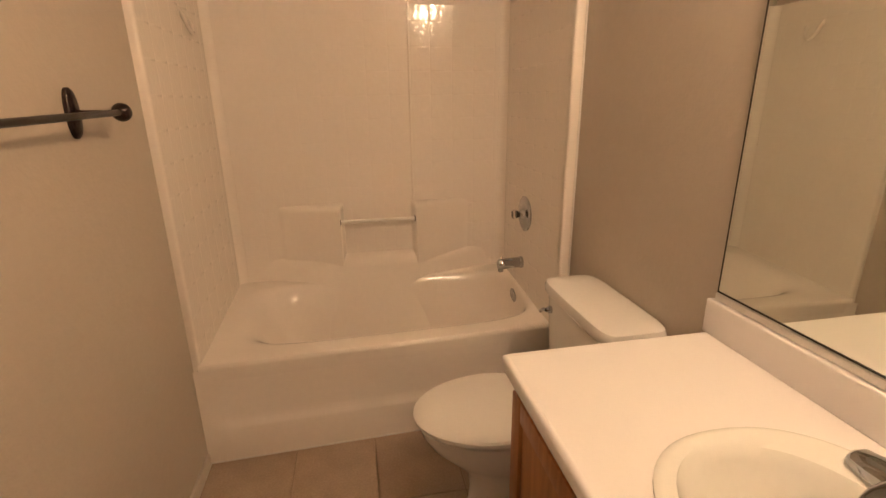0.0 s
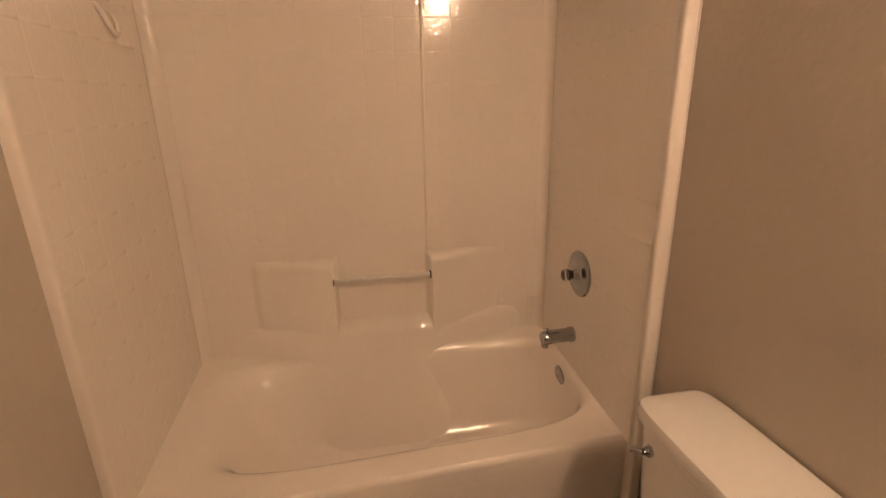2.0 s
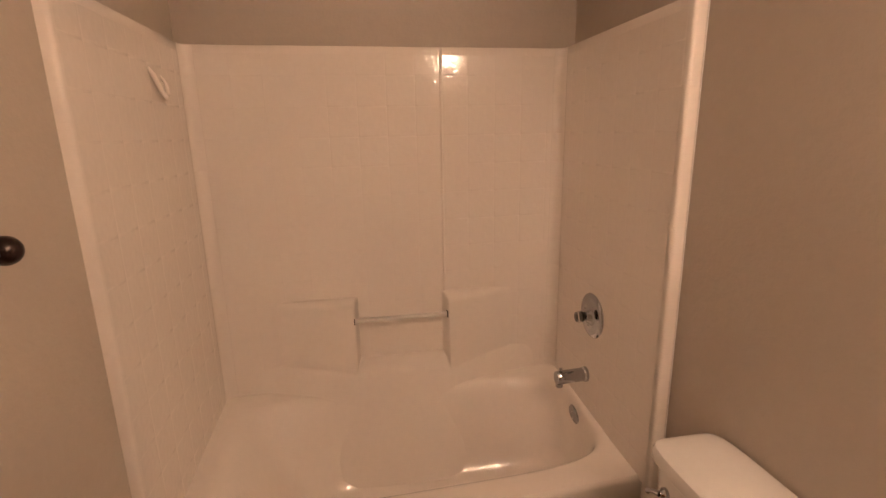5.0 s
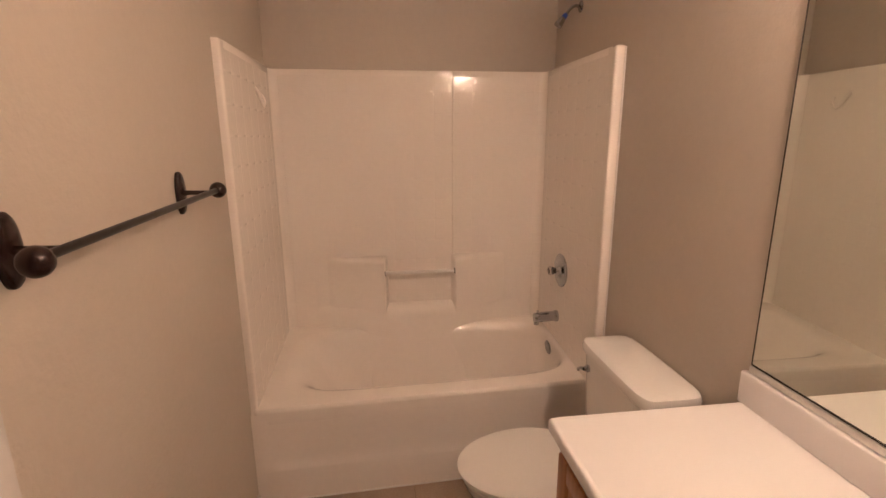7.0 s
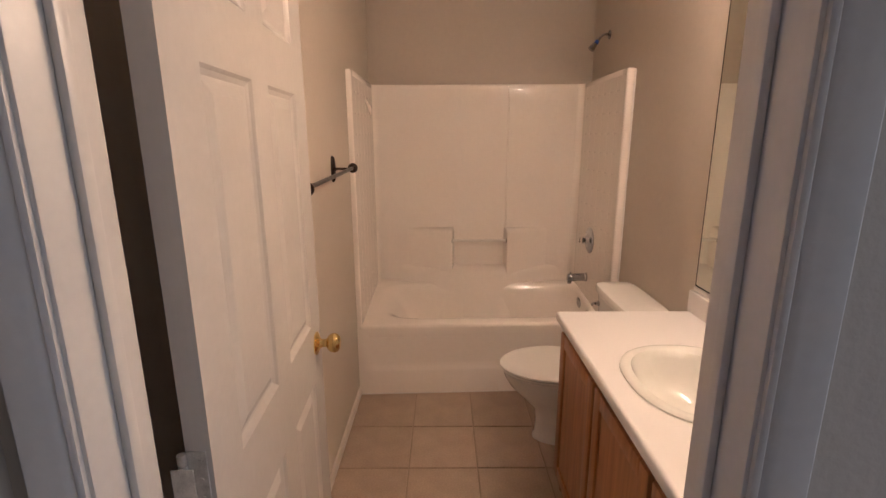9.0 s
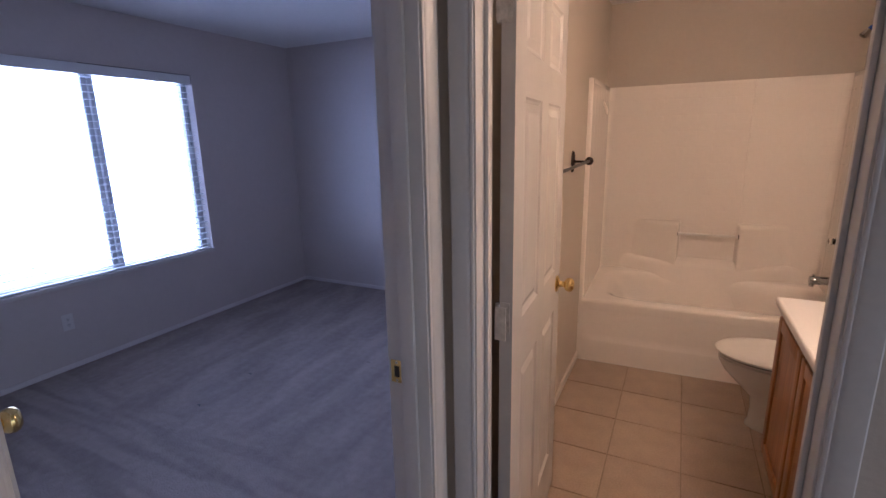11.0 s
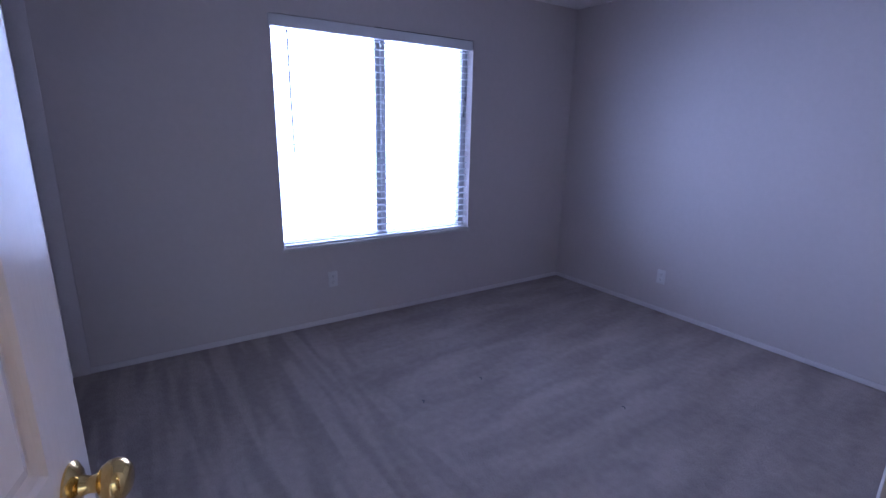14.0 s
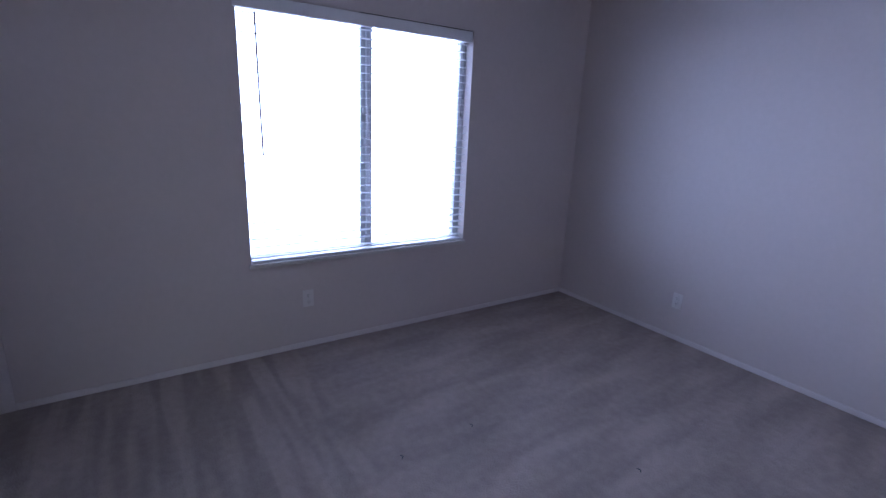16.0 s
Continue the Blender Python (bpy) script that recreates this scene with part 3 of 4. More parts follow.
bm = bmesh.new()
loops = [tub_loop(TX0 - 0.03, TX1 + 0.03, TY0 + 0.006, TY1 + 0.02, 0.36, 60), tub_loop(TX0 - 0.03, TX1 + 0.03, TY0 + 0.0005, TY1 + 0.02, 0.412, 60, 1),
         tub_loop(TX0 - 0.03, TX1 + 0.03, TY0 + 0.003, TY1 + 0.02, 0.424, 60, 1), tub_loop(TX0 - 0.03, TX1 + 0.03, TY0 + 0.011, TY1 + 0.02, 0.4315, 60, 1),
         tub_loop(TX0 - 0.01, TX1 + 0.02, TY0 + 0.03, TY1, 0.433, 30, 1),
         tub_loop(-0.575, 0.806, 1.905, 2.525, 0.4325, 6.0, 1), tub_loop(-0.555, 0.800, 1.918, 2.518, 0.430, 5.2, 1), tub_loop(-0.530, 0.794, 1.930, 2.510, 0.424, 4.8, 1), tub_loop(-0.506, 0.789, 1.941, 2.502, 0.413, 4.5, 1),
         tub_loop(-0.482, 0.785, 1.949, 2.493, 0.396, 4.3, 0.9), tub_loop(-0.455, 0.781, 1.956, 2.482, 0.370, 4.1, 0.8),
         tub_loop(-0.405, 0.772, 1.968, 2.462, 0.30, 3.9, 0.5), tub_loop(-0.34, 0.758, 1.980, 2.440, 0.21, 3.8, 0.2), tub_loop(-0.30, 0.742, 1.990, 2.425, 0.155, 3.7), tub_loop(-0.27, 0.715, 2.005, 2.405, 0.118, 3.6),
         tub_loop(-0.23, 0.66, 2.05, 2.37, 0.097, 3.2), tub_loop(-0.1, 0.5, 2.12, 2.30, 0.090, 2.6)]
add_loft(bm, loops, cap0=False)
part("basin", bm, GELCOAT, tub_unit)
# apron: a recessed panel above a skirt
bm = bmesh.new()
prof = ((TY0 + 0.003, 0.420), (TY0 + 0.004, 0.395), (TY0 + 0.006, 0.370), (TY0 + 0.010, 0.300), (TY0 + 0.013, 0.20), (TY0 + 0.012, 0.176), (TY0 + 0.002, 0.156), (TY0 - 0.002, 0.146), (TY0 + 0.001, 0.0))
edge = ((TX0 - 0.04, TX0 - 0.035), (TX0 + 0.002, TX0 + 0.045))
rows = []
for y, z in prof:
    t = (0.412 - z) / 0.27
    inner = TX0 + 0.008 + 0.035 * min(1, max(0, t))
    rows.append([bm.verts.new((p[0], set_back(p[0], p[1]), p[2])) for p in ((TX0 - 0.042, TY0 + 0.001, z), (inner - 0.012, TY0 + 0.001, z), (inner + 0.012, y, z), (TX1 - 0.02, y, z), (TX1 + 0.062, y, z))])
for a, b in zip(rows, rows[1:]):
    for i in range(4):
        bm.faces.new((a[i], a[i + 1], b[i + 1], b[i]))
part("apron", bm, GELCOAT, tub_unit)
bm = box(TX0 - 0.04, TX1 + 0.06, TY0 - 0.004, TY0 + 0.006, -0.002, 0.006, 0.002)
for v in bm.verts:
    v.co.y = set_back(v.co.x, v.co.y)
part("caulk_line", bm, PLASTIC, tub_unit)

SZ = 1.865
PX0 = -0.628                    # the surround stands closer to the wall than the tub


R = 0.040
SEAM_X, PITCH = 0.305, 0.1125
GROOVE_X = [SEAM_X - 0.102 - PITCH * k for k in range(7, -1, -1)] + [SEAM_X] + [SEAM_X + 0.108 + 0.1115 * k for k in range(4)]
GROOVE_Z = [1.763 - 0.1135 * k for k in range(11, -1, -1)]


def tiled_sheet(at, us, zs):
    """A moulded sheet with shallow rounded grooves like small tiles. at(u, z) gives the place; us, zs: the groove lines and the two ends."""
    bm = bmesh.new()
    g = {(i, k): bm.verts.new(at(u, z)) for i, u in enumerate(us) for k, z in enumerate(zs)}
    fs = [bm.faces.new((g[i, k], g[i + 1, k], g[i + 1, k + 1], g[i, k + 1])) for i in range(len(us) - 1) for k in range(len(zs) - 1)]
    bm.normal_update()
    for width, depth in ((0.0006, 0.0), (0.0020, 0.0007), (0.0015, 0.0002), (0.003, 0.0)):
        bmesh.ops.inset_individual(bm, faces=fs, thickness=width, depth=depth)
    return bm


def sheet(name, bm, mat=None):
    me = bpy.data.meshes.new("mesh")
    bm.to_mesh(me)
    bm.free()
    me.materials.append(mat or FIBREGLASS)
    me.shade_smooth()
    ob = new(name, me)
    ob.parent = tub_unit
    return ob


Z_LINES = [0.43] + GROOVE_Z + [SZ]
SIDE_Y = [TY1 - R] + [TY1 - R - 0.052 - PITCH * k for k in range(6)] + [TY0 + 0.03]
sheet("back_panel", tiled_sheet(lambda u, z: (u, TY1, z), [PX0 + R] + [x for x in GROOVE_X if PX0 + R + 0.02 < x < TX1 - R - 0.02] + [TX1 - R], Z_LINES))
sheet("side_panel", tiled_sheet(lambda u, z: (PX0, u, z), SIDE_Y[::-1], Z_LINES))
sheet("side_panel", tiled_sheet(lambda u, z: (TX1, u, z), SIDE_Y, Z_LINES))
for cx, a0 in ((PX0 + R, math.pi), (TX1 - R, math.pi / 2)):
    bm = bmesh.new()
    rows = [(0.43, 0.0)]
    for z in GROOVE_Z:
        rows += [(z + d, e) for d, e in ((-0.0060, -0.0010), (-0.0035, -0.0008), (-0.0012, 0.0), (0.0012, 0.0), (0.0035, -0.0008), (0.0060, -0.0010))]
    rows.append((SZ, -0.0010))
    rings = []
    for z, e in rows:
        rings.append([bm.verts.new((cx + (R + e) * math.cos(a0 - math.pi / 2 * j / 10), TY1 - R + (R + e) * math.sin(a0 - math.pi / 2 * j / 10), z)) for j in range(11)])
    for a, b in zip(rings, rings[1:]):
        for j in range(10):
            bm.faces.new((a[j], a[j + 1], b[j + 1], b[j]))
    sheet("rounded_corner", bm)
# front flanges and the top lip
bm = box(TX1 + 0.005, XR - 0.014, TY0 + 0.012, TY0 + 0.06, 0.0, SZ + 0.004, 0.010, 3)
part("flange", bm, GELCOAT, tub_unit)
bm = box(XL - 0.02, PX0, TY0 + 0.018, TY0 + 0.06, 0.40, SZ + 0.004, 0.010, 3)
part("flange", bm, GELCOAT, tub_unit)
part("caulk_strip", box(XR - 0.015, XR - 0.001, TY0 + 0.03, TY0 + 0.06, 0.40, SZ + 0.002, 0.002), PLASTIC, tub_unit)
part("top_lip", box(PX0, TX1, TY1 - 0.001, YB - 0.001, SZ - 0.03, SZ + 0.002, 0.003), GELCOAT, tub_unit)
part("top_lip", box(XL + 0.001, PX0 + 0.001, TY0 + 0.06, YB - 0.001, SZ - 0.03, SZ + 0.002, 0.003), GELCOAT, tub_unit)
part("top_lip", box(TX1 - 0.001, XR - 0.001, TY0 + 0.06, YB - 0.001, SZ - 0.03, SZ + 0.002, 0.003), GELCOAT, tub_unit)


def ease(a, b, v):
    u = max(0.0, min(1.0, (v - a) / (b - a)))
    return u * u * (3 - 2 * u)


DEEP = 0.070                    # how far the moulded shelves stand out from the back wall
NX0, NX1 = -0.088, 0.315        # the niche between them, at its front


def relief(x, z):
    """How far the moulded back stands out at a place: two swellings with flat tops, the niche, and the slope down into the tub."""
    if x < NX0 + 0.02:
        side = 0.10 * ease(-0.41, -0.37, x) + 0.90 * ease(-0.46, NX0 + 0.06, x) / ease(-0.46, NX0 + 0.06, NX0)
    else:
        side = 0.04 * ease(0.63, 0.58, x) + 0.96 * ease(0.66, NX1 - 0.06, x) / ease(0.66, NX1 - 0.06, NX1)
    u = max(0.0, min(1.0, (z - 0.846) / 0.036))
    top = (1 - u ** 2.4) ** 0.5
    inside = ease(NX0, NX0 + 0.026, x) * ease(NX1, NX1 - 0.028, x)
    swell = DEEP * min(1.0, side) * top * (1 - inside)
    v = max(0.0, min(1.0, (z - 0.550) / 0.054))
    across = ease(-0.54, -0.16, x) * ease(0.80, 0.24, x)
    slope = across * (DEEP + 0.31 * max(0.0, 0.556 - z)) * (1 - v ** 1.7) ** 0.62
    return max(swell, slope)


def lines(*runs):
    """Grid lines out of several runs (start, step, count), none closer together than 1.5 mm."""
    out = []
    for v in sorted(a + d * k for a, d, m in runs for k in range(m)):
        if not out or v - out[-1] > 0.0015:
            out.append(v)
    return out


xs = lines((-0.585, 0.011, 124), (NX0, 0.003, 10), (NX1 - 0.030, 0.003, 11))
zs = lines((0.10, 0.020, 16), (0.412, 0.012, 12), (0.548, 0.0034, 18), (0.612, 0.016, 15), (0.842, 0.0026, 17))
bm = bmesh.new()
grid = [[bm.verts.new((x, TY1 + 0.004 - (relief(x, z) * 1.02 if relief(x, z) > 0.0005 else 0.0), z)) for z in zs] for x in xs]
for a, b in zip(grid, grid[1:]):
    for q in range(len(zs) - 1):
        bm.faces.new((a[q], b[q], b[q + 1], a[q + 1]))
sheet("back_moulding", bm, GELCOAT)
part("seam_rib", box(SEAM_X - 0.006, SEAM_X + 0.006, TY1 - 0.006, TY1 + 0.006, 0.87, SZ, 0.0055, 4), GELCOAT, tub_unit)
bar = part("grab_bar", box(NX0 + 0.004, NX1 - 0.008, TY1 - 0.062, TY1 - 0.042, 0.786, 0.803, 0.004, 2), PLASTIC, tub_unit, "white moulded grab bar across the soap niche")
for x in (NX0 + 0.0005, NX1 - 0.0115):
    part("bar_socket", box(x, x + 0.0045, TY1 - 0.066, TY1 - 0.038, 0.781, 0.808, 0.001, 1), DARK, bar)
bm = bmesh.new()
pts = [(PX0 - 0.004, 2.289, 1.748), (PX0 + 0.010, 2.290, 1.728), (PX0 + 0.018, 2.299, 1.700), (PX0 + 0.022, 2.317, 1.676), (PX0 + 0.023, 2.333, 1.668), (PX0 + 0.022, 2.349, 1.676), (PX0 + 0.018, 2.365, 1.698), (PX0 + 0.010, 2.373, 1.718), (PX0 - 0.004, 2.374, 1.736)]
add_tube(bm, pts, [0.009, 0.009, 0.008, 0.0075, 0.0075, 0.0075, 0.007, 0.006, 0.006], 12)
part("cloth_hook", bm, GELCOAT, tub_unit)

# valve, spout, overflow, drain, shower head
valve = thing("shower_valve", "round chrome shower valve with a clear acrylic knob", "shower valve", (TX1, 2.235, 0.860))
part("escutcheon", turned([(0, 0.084), (0.004, 0.086), (0.008, 0.083), (0.012, 0.074), (0.0135, 0.066), (0.0125, 0.058), (0.015, 0.045), (0.020, 0.034), (0.032, 0.026), (0.036, 0.020)], "x", sides=40, flip=-1), CHROME, valve)
part("stem", turned([(0.03, 0.013), (0.050, 0.012)], "x", sides=16, flip=-1), BLACK, valve)
part("handle", turned([(0.038, 0.013), (0.042, 0.019), (0.048, 0.022), (0.060, 0.0225), (0.068, 0.018), (0.070, 0.010)], "x", sides=10, flip=-1), ACRYLIC, valve, "clear faceted acrylic knob")
spout = thing("tub_spout", "chrome tub spout with diverter", "spout", (TX1, 2.262, 0.602))
bm = bmesh.new()
loops = []
for x, ry, rz, z in ((0.0, 0.030, 0.030, 0), (-0.012, 0.030, 0.030, 0), (-0.016, 0.026, 0.026, 0), (-0.05, 0.026, 0.027, -0.001), (-0.095, 0.026, 0.027, -0.003), (-0.121, 0.0255, 0.027, -0.004), (-0.126, 0.023, 0.025, -0.004)):
    loops.append([Vector((x, ry * math.cos(a), z + rz * math.sin(a))) for a in (2 * math.pi * k / 24 for k in range(24))])
add_loft(bm, loops)
part("spout_body", bm, CHROME, spout)
part("outlet", turned([(0.018, 0.015), (0.042, 0.014)], "z", (-0.112, 0, 0), 16, -1), CHROME, spout)
part("diverter", turned([(0.015, 0.004), (0.028, 0.004), (0.029, 0.007), (0.035, 0.006)], "z", (-0.108, 0, 0), 14), CHROME, spout)
over = thing("tub_overflow", "small round chrome overflow plate", "overflow plate", (0.782, 2.283, 0.412))
part("plate", turned([(0, 0.040), (0.004, 0.040), (0.008, 0.036), (0.009, 0.012)], "x", sides=28, flip=-1), CHROME, over)
for z in (-0.016, 0.016):
    part("screw", turned([(0.008, 0.004), (0.011, 0.003)], "x", (0, 0, z), 10, -1), DULL_STEEL, over)
over.rotation_euler = (0, math.radians(-8), 0)
head = thing("shower_fixture", "small chrome shower head on a bent arm", "shower head", (XR, 2.315, 2.122))
head.scale = (0.86, 0.86, 0.86)
part("arm_flange", turned([(0, 0.030), (0.004, 0.030), (0.010, 0.022), (0.014, 0.012)], "x", sides=24, flip=-1), CHROME, head)
part("arm", add_tube(bmesh.new(), [(-0.004, 0, 0), (-0.03, 0, 0.004), (-0.05, 0, -0.002), (-0.068, 0, -0.02), (-0.085, 0, -0.044)], 0.0085, 12), CHROME, head)
axis = Vector((-0.62, 0, -0.78))
b0 = Vector((-0.083, 0, -0.041))
part("collar", add_tube(bmesh.new(), [b0, b0 + axis * 0.012, b0 + axis * 0.022, b0 + axis * 0.024], [0.013, 0.015, 0.015, 0.011], 16), BLUE, head, "blue plastic collar")
part("head", add_tube(bmesh.new(), [b0 + axis * 0.022, b0 + axis * 0.032, b0 + axis * 0.05, b0 + axis * 0.072, b0 + axis * 0.076], [0.012, 0.017, 0.021, 0.024, 0.021], 20), CHROME, head)


# ---- towel bar ----
rail = thing("towel_bar", "dark oiled bronze towel bar with oval plates and ball ends", "towel bar", (XL, 0, 1.377))
for y, dz in ((0.762, -0.013), (1.408, 0.001)):
    bm = bmesh.new()
    loops = []
    for x, k in ((0.0, 1.0), (0.006, 1.0), (0.011, 0.9), (0.014, 0.68), (0.016, 0.3)):
        loops.append([Vector((x, y + 0.026 * k * math.copysign(abs(math.cos(a)) ** 0.8, math.cos(a)), dz + 0.060 * k * math.sin(a))) for a in (2 * math.pi * j / 28 for j in range(28))])
    add_loft(bm, loops)
    part("wall_plate", bm, BRONZE, rail)
    part("arm", add_tube(bmesh.new(), [(0.012, y, dz), (0.03, y, dz + 0.001), (0.078, y, dz)], [0.008, 0.0065, 0.0065], 12), BRONZE, rail)
    bm = bmesh.new()
    bmesh.ops.create_uvsphere(bm, u_segments=24, v_segments=14, radius=0.0235, matrix=Matrix.Translation((0.082, y + (0.072 if y > 1 else -0.064), dz - (0.0 if y > 1 else 0.003))))
    part("ball_end", bm, BRONZE, rail)
part("bar", add_tube(bmesh.new(), [(0.082, 0.71, -0.0135), (0.082, 1.478, 0.001)], 0.0080, 16), BAR_STEEL, rail, "dark gunmetal round bar")


# ---- toilet ----
toilet = thing("toilet", "white two-piece toilet with closed lid and chrome lever", "toilet", (XR - 0.004, 1.395, 0))


def tank_loop(x0, x1, w, z, n=44):
    """Flat at the wall, bowed to the front."""
    return [Vector(((x0 + x1) / 2 + (x1 - x0) / 2 * math.copysign(abs(math.cos(a)) ** 0.28, math.cos(a)), w * math.copysign(abs(math.sin(a)) ** 0.34, math.sin(a)), z)) for a in (2 * math.pi * k / n for k in range(n))]


bm = add_loft(bmesh.new(), [tank_loop(-0.185, -0.03, 0.185, 0.375), tank_loop(-0.195, -0.025, 0.195, 0.40), tank_loop(-0.20, -0.022, 0.212, 0.56), tank_loop(-0.205, -0.02, 0.222, 0.715), tank_loop(-0.195, -0.03, 0.21, 0.722)])
part("tank", bm, PORCELAIN, toilet)
bm = add_loft(bmesh.new(), [tank_loop(-0.205, -0.012, 0.228, 0.720), tank_loop(-0.215, -0.003, 0.240, 0.728), tank_loop(-0.217, -0.001, 0.242, 0.748), tank_loop(-0.211, -0.006, 0.237, 0.762), tank_loop(-0.19, -0.025, 0.218, 0.770), tank_loop(-0.12, -0.085, 0.145, 0.773)])
part("tank_lid", bm, PORCELAIN, toilet)
lever = part("flush_lever", turned([(0, 0.014), (0.008, 0.014), (0.014, 0.009), (0.02, 0.008)], "x", (-0.203, 0.155, 0.672), 16, -1), CHROME, toilet, "chrome flush lever")
part("lever_arm", add_tube(bmesh.new(), [(-0.222, 0.155, 0.672), (-0.227, 0.168, 0.670), (-0.228, 0.182, 0.662), (-0.227, 0.192, 0.652)], [0.007, 0.006, 0.0055, 0.007], 10), CHROME, lever)


def bowl_loop(x0, x1, w, z, n=48):
    """Egg-shaped: x0 the front, x1 the back."""
    out = []
    for k in range(n):
        a = 2 * math.pi * k / n
        c, s = math.cos(a), math.sin(a)
        wide = 1 - 0.10 * c if c < 0 else 1 + 0.04 * c
        out.append(Vector(((x0 + x1) / 2 + 0.03 + ((x1 - x0) / 2 - 0.03) * c if c > 0 else (x0 + x1) / 2 + 0.03 + ((x1 - x0) / 2 + 0.03) * c, w * s * min(1.0, wide), z)))
    return out


bm = add_loft(bmesh.new(), [bowl_loop(-0.555, -0.13, 0.102, 0.0), bowl_loop(-0.555, -0.13, 0.102, 0.015), bowl_loop(-0.545, -0.14, 0.095, 0.03), bowl_loop(-0.54, -0.14, 0.094, 0.10), bowl_loop(-0.55, -0.14, 0.104, 0.17),
                            bowl_loop(-0.615, -0.13, 0.142, 0.235), bowl_loop(-0.675, -0.10, 0.168, 0.295), bowl_loop(-0.705, -0.06, 0.178, 0.345), bowl_loop(-0.712, -0.05, 0.181, 0.370), bowl_loop(-0.70, -0.06, 0.172, 0.378)])
part("bowl", bm, PORCELAIN, toilet)
part("tank_deck", box(-0.27, -0.02, -0.13, 0.13, 0.30, 0.378, 0.02, 3), PORCELAIN, toilet)
bm = add_loft(bmesh.new(), [bowl_loop(-0.702, -0.245, 0.168, 0.3785), bowl_loop(-0.706, -0.24, 0.172, 0.382), bowl_loop(-0.706, -0.24, 0.172, 0.392), bowl_loop(-0.700, -0.245, 0.166, 0.395)])
part("seat", bm, PLASTIC, toilet)
bm = add_loft(bmesh.new(), [bowl_loop(-0.722, -0.235, 0.188, 0.401), bowl_loop(-0.730, -0.23, 0.193, 0.406), bowl_loop(-0.730, -0.23, 0.193, 0.414), bowl_loop(-0.722, -0.236, 0.187, 0.420), bowl_loop(-0.66, -0.27, 0.15, 0.424), bowl_loop(-0.55, -0.35, 0.07, 0.425)])
part("seat_lid", bm, PLASTIC, toilet)
# near-black filler: the shade under the lid, put in as colour
part("lid_gap_shade", add_loft(bmesh.new(), [bowl_loop(-0.712, -0.245, 0.178, 0.3935), bowl_loop(-0.712, -0.245, 0.178, 0.4015)]), DARK, toilet)
for y in (-0.075, 0.075):
    part("hinge_cap", box(-0.262, -0.225, y - 0.02, y + 0.02, 0.378, 0.416, 0.008, 3), PLASTIC, toilet)
    part("bolt_cap", turned([(0, 0.014), (0.012, 0.013), (0.02, 0.006)], "z", (-0.36, y * 1.55, 0.004), 14), PLASTIC, toilet)


# ---- vanity ----
VX, VY0, VY1, VT = 0.345, YD + 0.002, 1.015, 0.790
vanity = thing("vanity_cabinet", "medium oak bathroom vanity cabinet with recessed-panel doors", "cabinet")
part("end_panel", box(VX + 0.018, XR - 0.002, VY1 - 0.018, VY1, 0.0, VT, 0.0015), OAK, vanity)
part("carcass", box(VX + 0.03, XR - 0.004, VY0, VY1 - 0.019, 0.10, 0.60), OAK, vanity)
part("toe_kick", box(VX + 0.075, XR - 0.004, VY0, VY1 - 0.019, 0.0, 0.10), DARK, vanity)
stiles = ((VY1 - 0.045, VY1), (0.54, 0.59), (0.12, 0.17), (VY0, VY0 + 0.03))
for y0, y1 in stiles:
    part("frame_stile", box(VX, VX + 0.019, y0, y1, 0.10, VT, 0.0015), OAK, vanity)
for z0, z1 in ((0.10, 0.135), (VT - 0.05, VT)):
    part("frame_rail", box(VX + 0.0005, VX + 0.0185, VY0 + 0.03, VY1 - 0.045, z0, z1, 0.0015), OAK, vanity)
for y0, y1 in ((0.575, 0.985), (0.155, 0.555), (VY0 + 0.016, 0.135)):
    z0, z1, f = 0.122, VT - 0.032, 0.052
    cd = part("door", box(VX - 0.010, VX - 0.002, y0 + f - 0.006, y1 - f + 0.006, z0 + f - 0.006, z1 - f + 0.006), OAK, vanity)
    for a, b, c, d in ((y0, y0 + f, z0, z1), (y1 - f, y1, z0, z1), (y0 + f, y1 - f, z0, z0 + f), (y0 + f, y1 - f, z1 - f, z1)):
        part("door_rail", box(VX - 0.019, VX - 0.001, a, b, c, d, 0.004, 2), OAK, cd)
counter = thing("vanity_counter", "white cultured-marble vanity top with backsplash", "countertop")
CY1, CT = 1.032, 0.826
# the slab with an oval cut for the basin
SX, SY, SRX, SRY = 0.600, 0.452, 0.215, 0.240
bm = bmesh.new()
n = 64
inner = [Vector((SX + (SRX - 0.012) * math.cos(2 * math.pi * k / n), SY + (SRY - 0.012) * math.sin(2 * math.pi * k / n), CT)) for k in range(n)]


def onto_edge(p):
    d = p - Vector((SX, SY, CT))
    lim = [((XR - 0.001 if d.x > 0 else 0.327) - SX) / d.x if abs(d.x) > 1e-9 else 1e9, ((CY1 - 0.004 if d.y > 0 else YD + 0.002) - SY) / d.y if abs(d.y) > 1e-9 else 1e9]
    return Vector((SX, SY, CT)) + d * min(v for v in lim if v > 0)


outer = [onto_edge(p) for p in inner]
for corner in ((XR - 0.001, CY1 - 0.004), (0.327, CY1 - 0.004), (0.327, YD + 0.002), (XR - 0.001, YD + 0.002)):
    k = min(range(n), key=lambda i: (outer[i].xy - Vector(corner)).length)
    outer[k] = Vector((*corner, CT))
a, b, c = [bm.verts.new(p) for p in inner], [bm.verts.new(p) for p in outer], [bm.verts.new(p - Vector((0, 0, 0.032))) for p in inner]
for k in range(n):
    j = (k + 1) % n
    bm.faces.new((a[k], a[j], b[j], b[k]))
    bm.faces.new((a[j], a[k], c[k], c[j]))
part("slab_top", bm, COUNTER, counter)
bm = box(0.312, 0.334, YD + 0.002, CY1, CT - 0.036, CT + 0.0005, 0.009, 3)
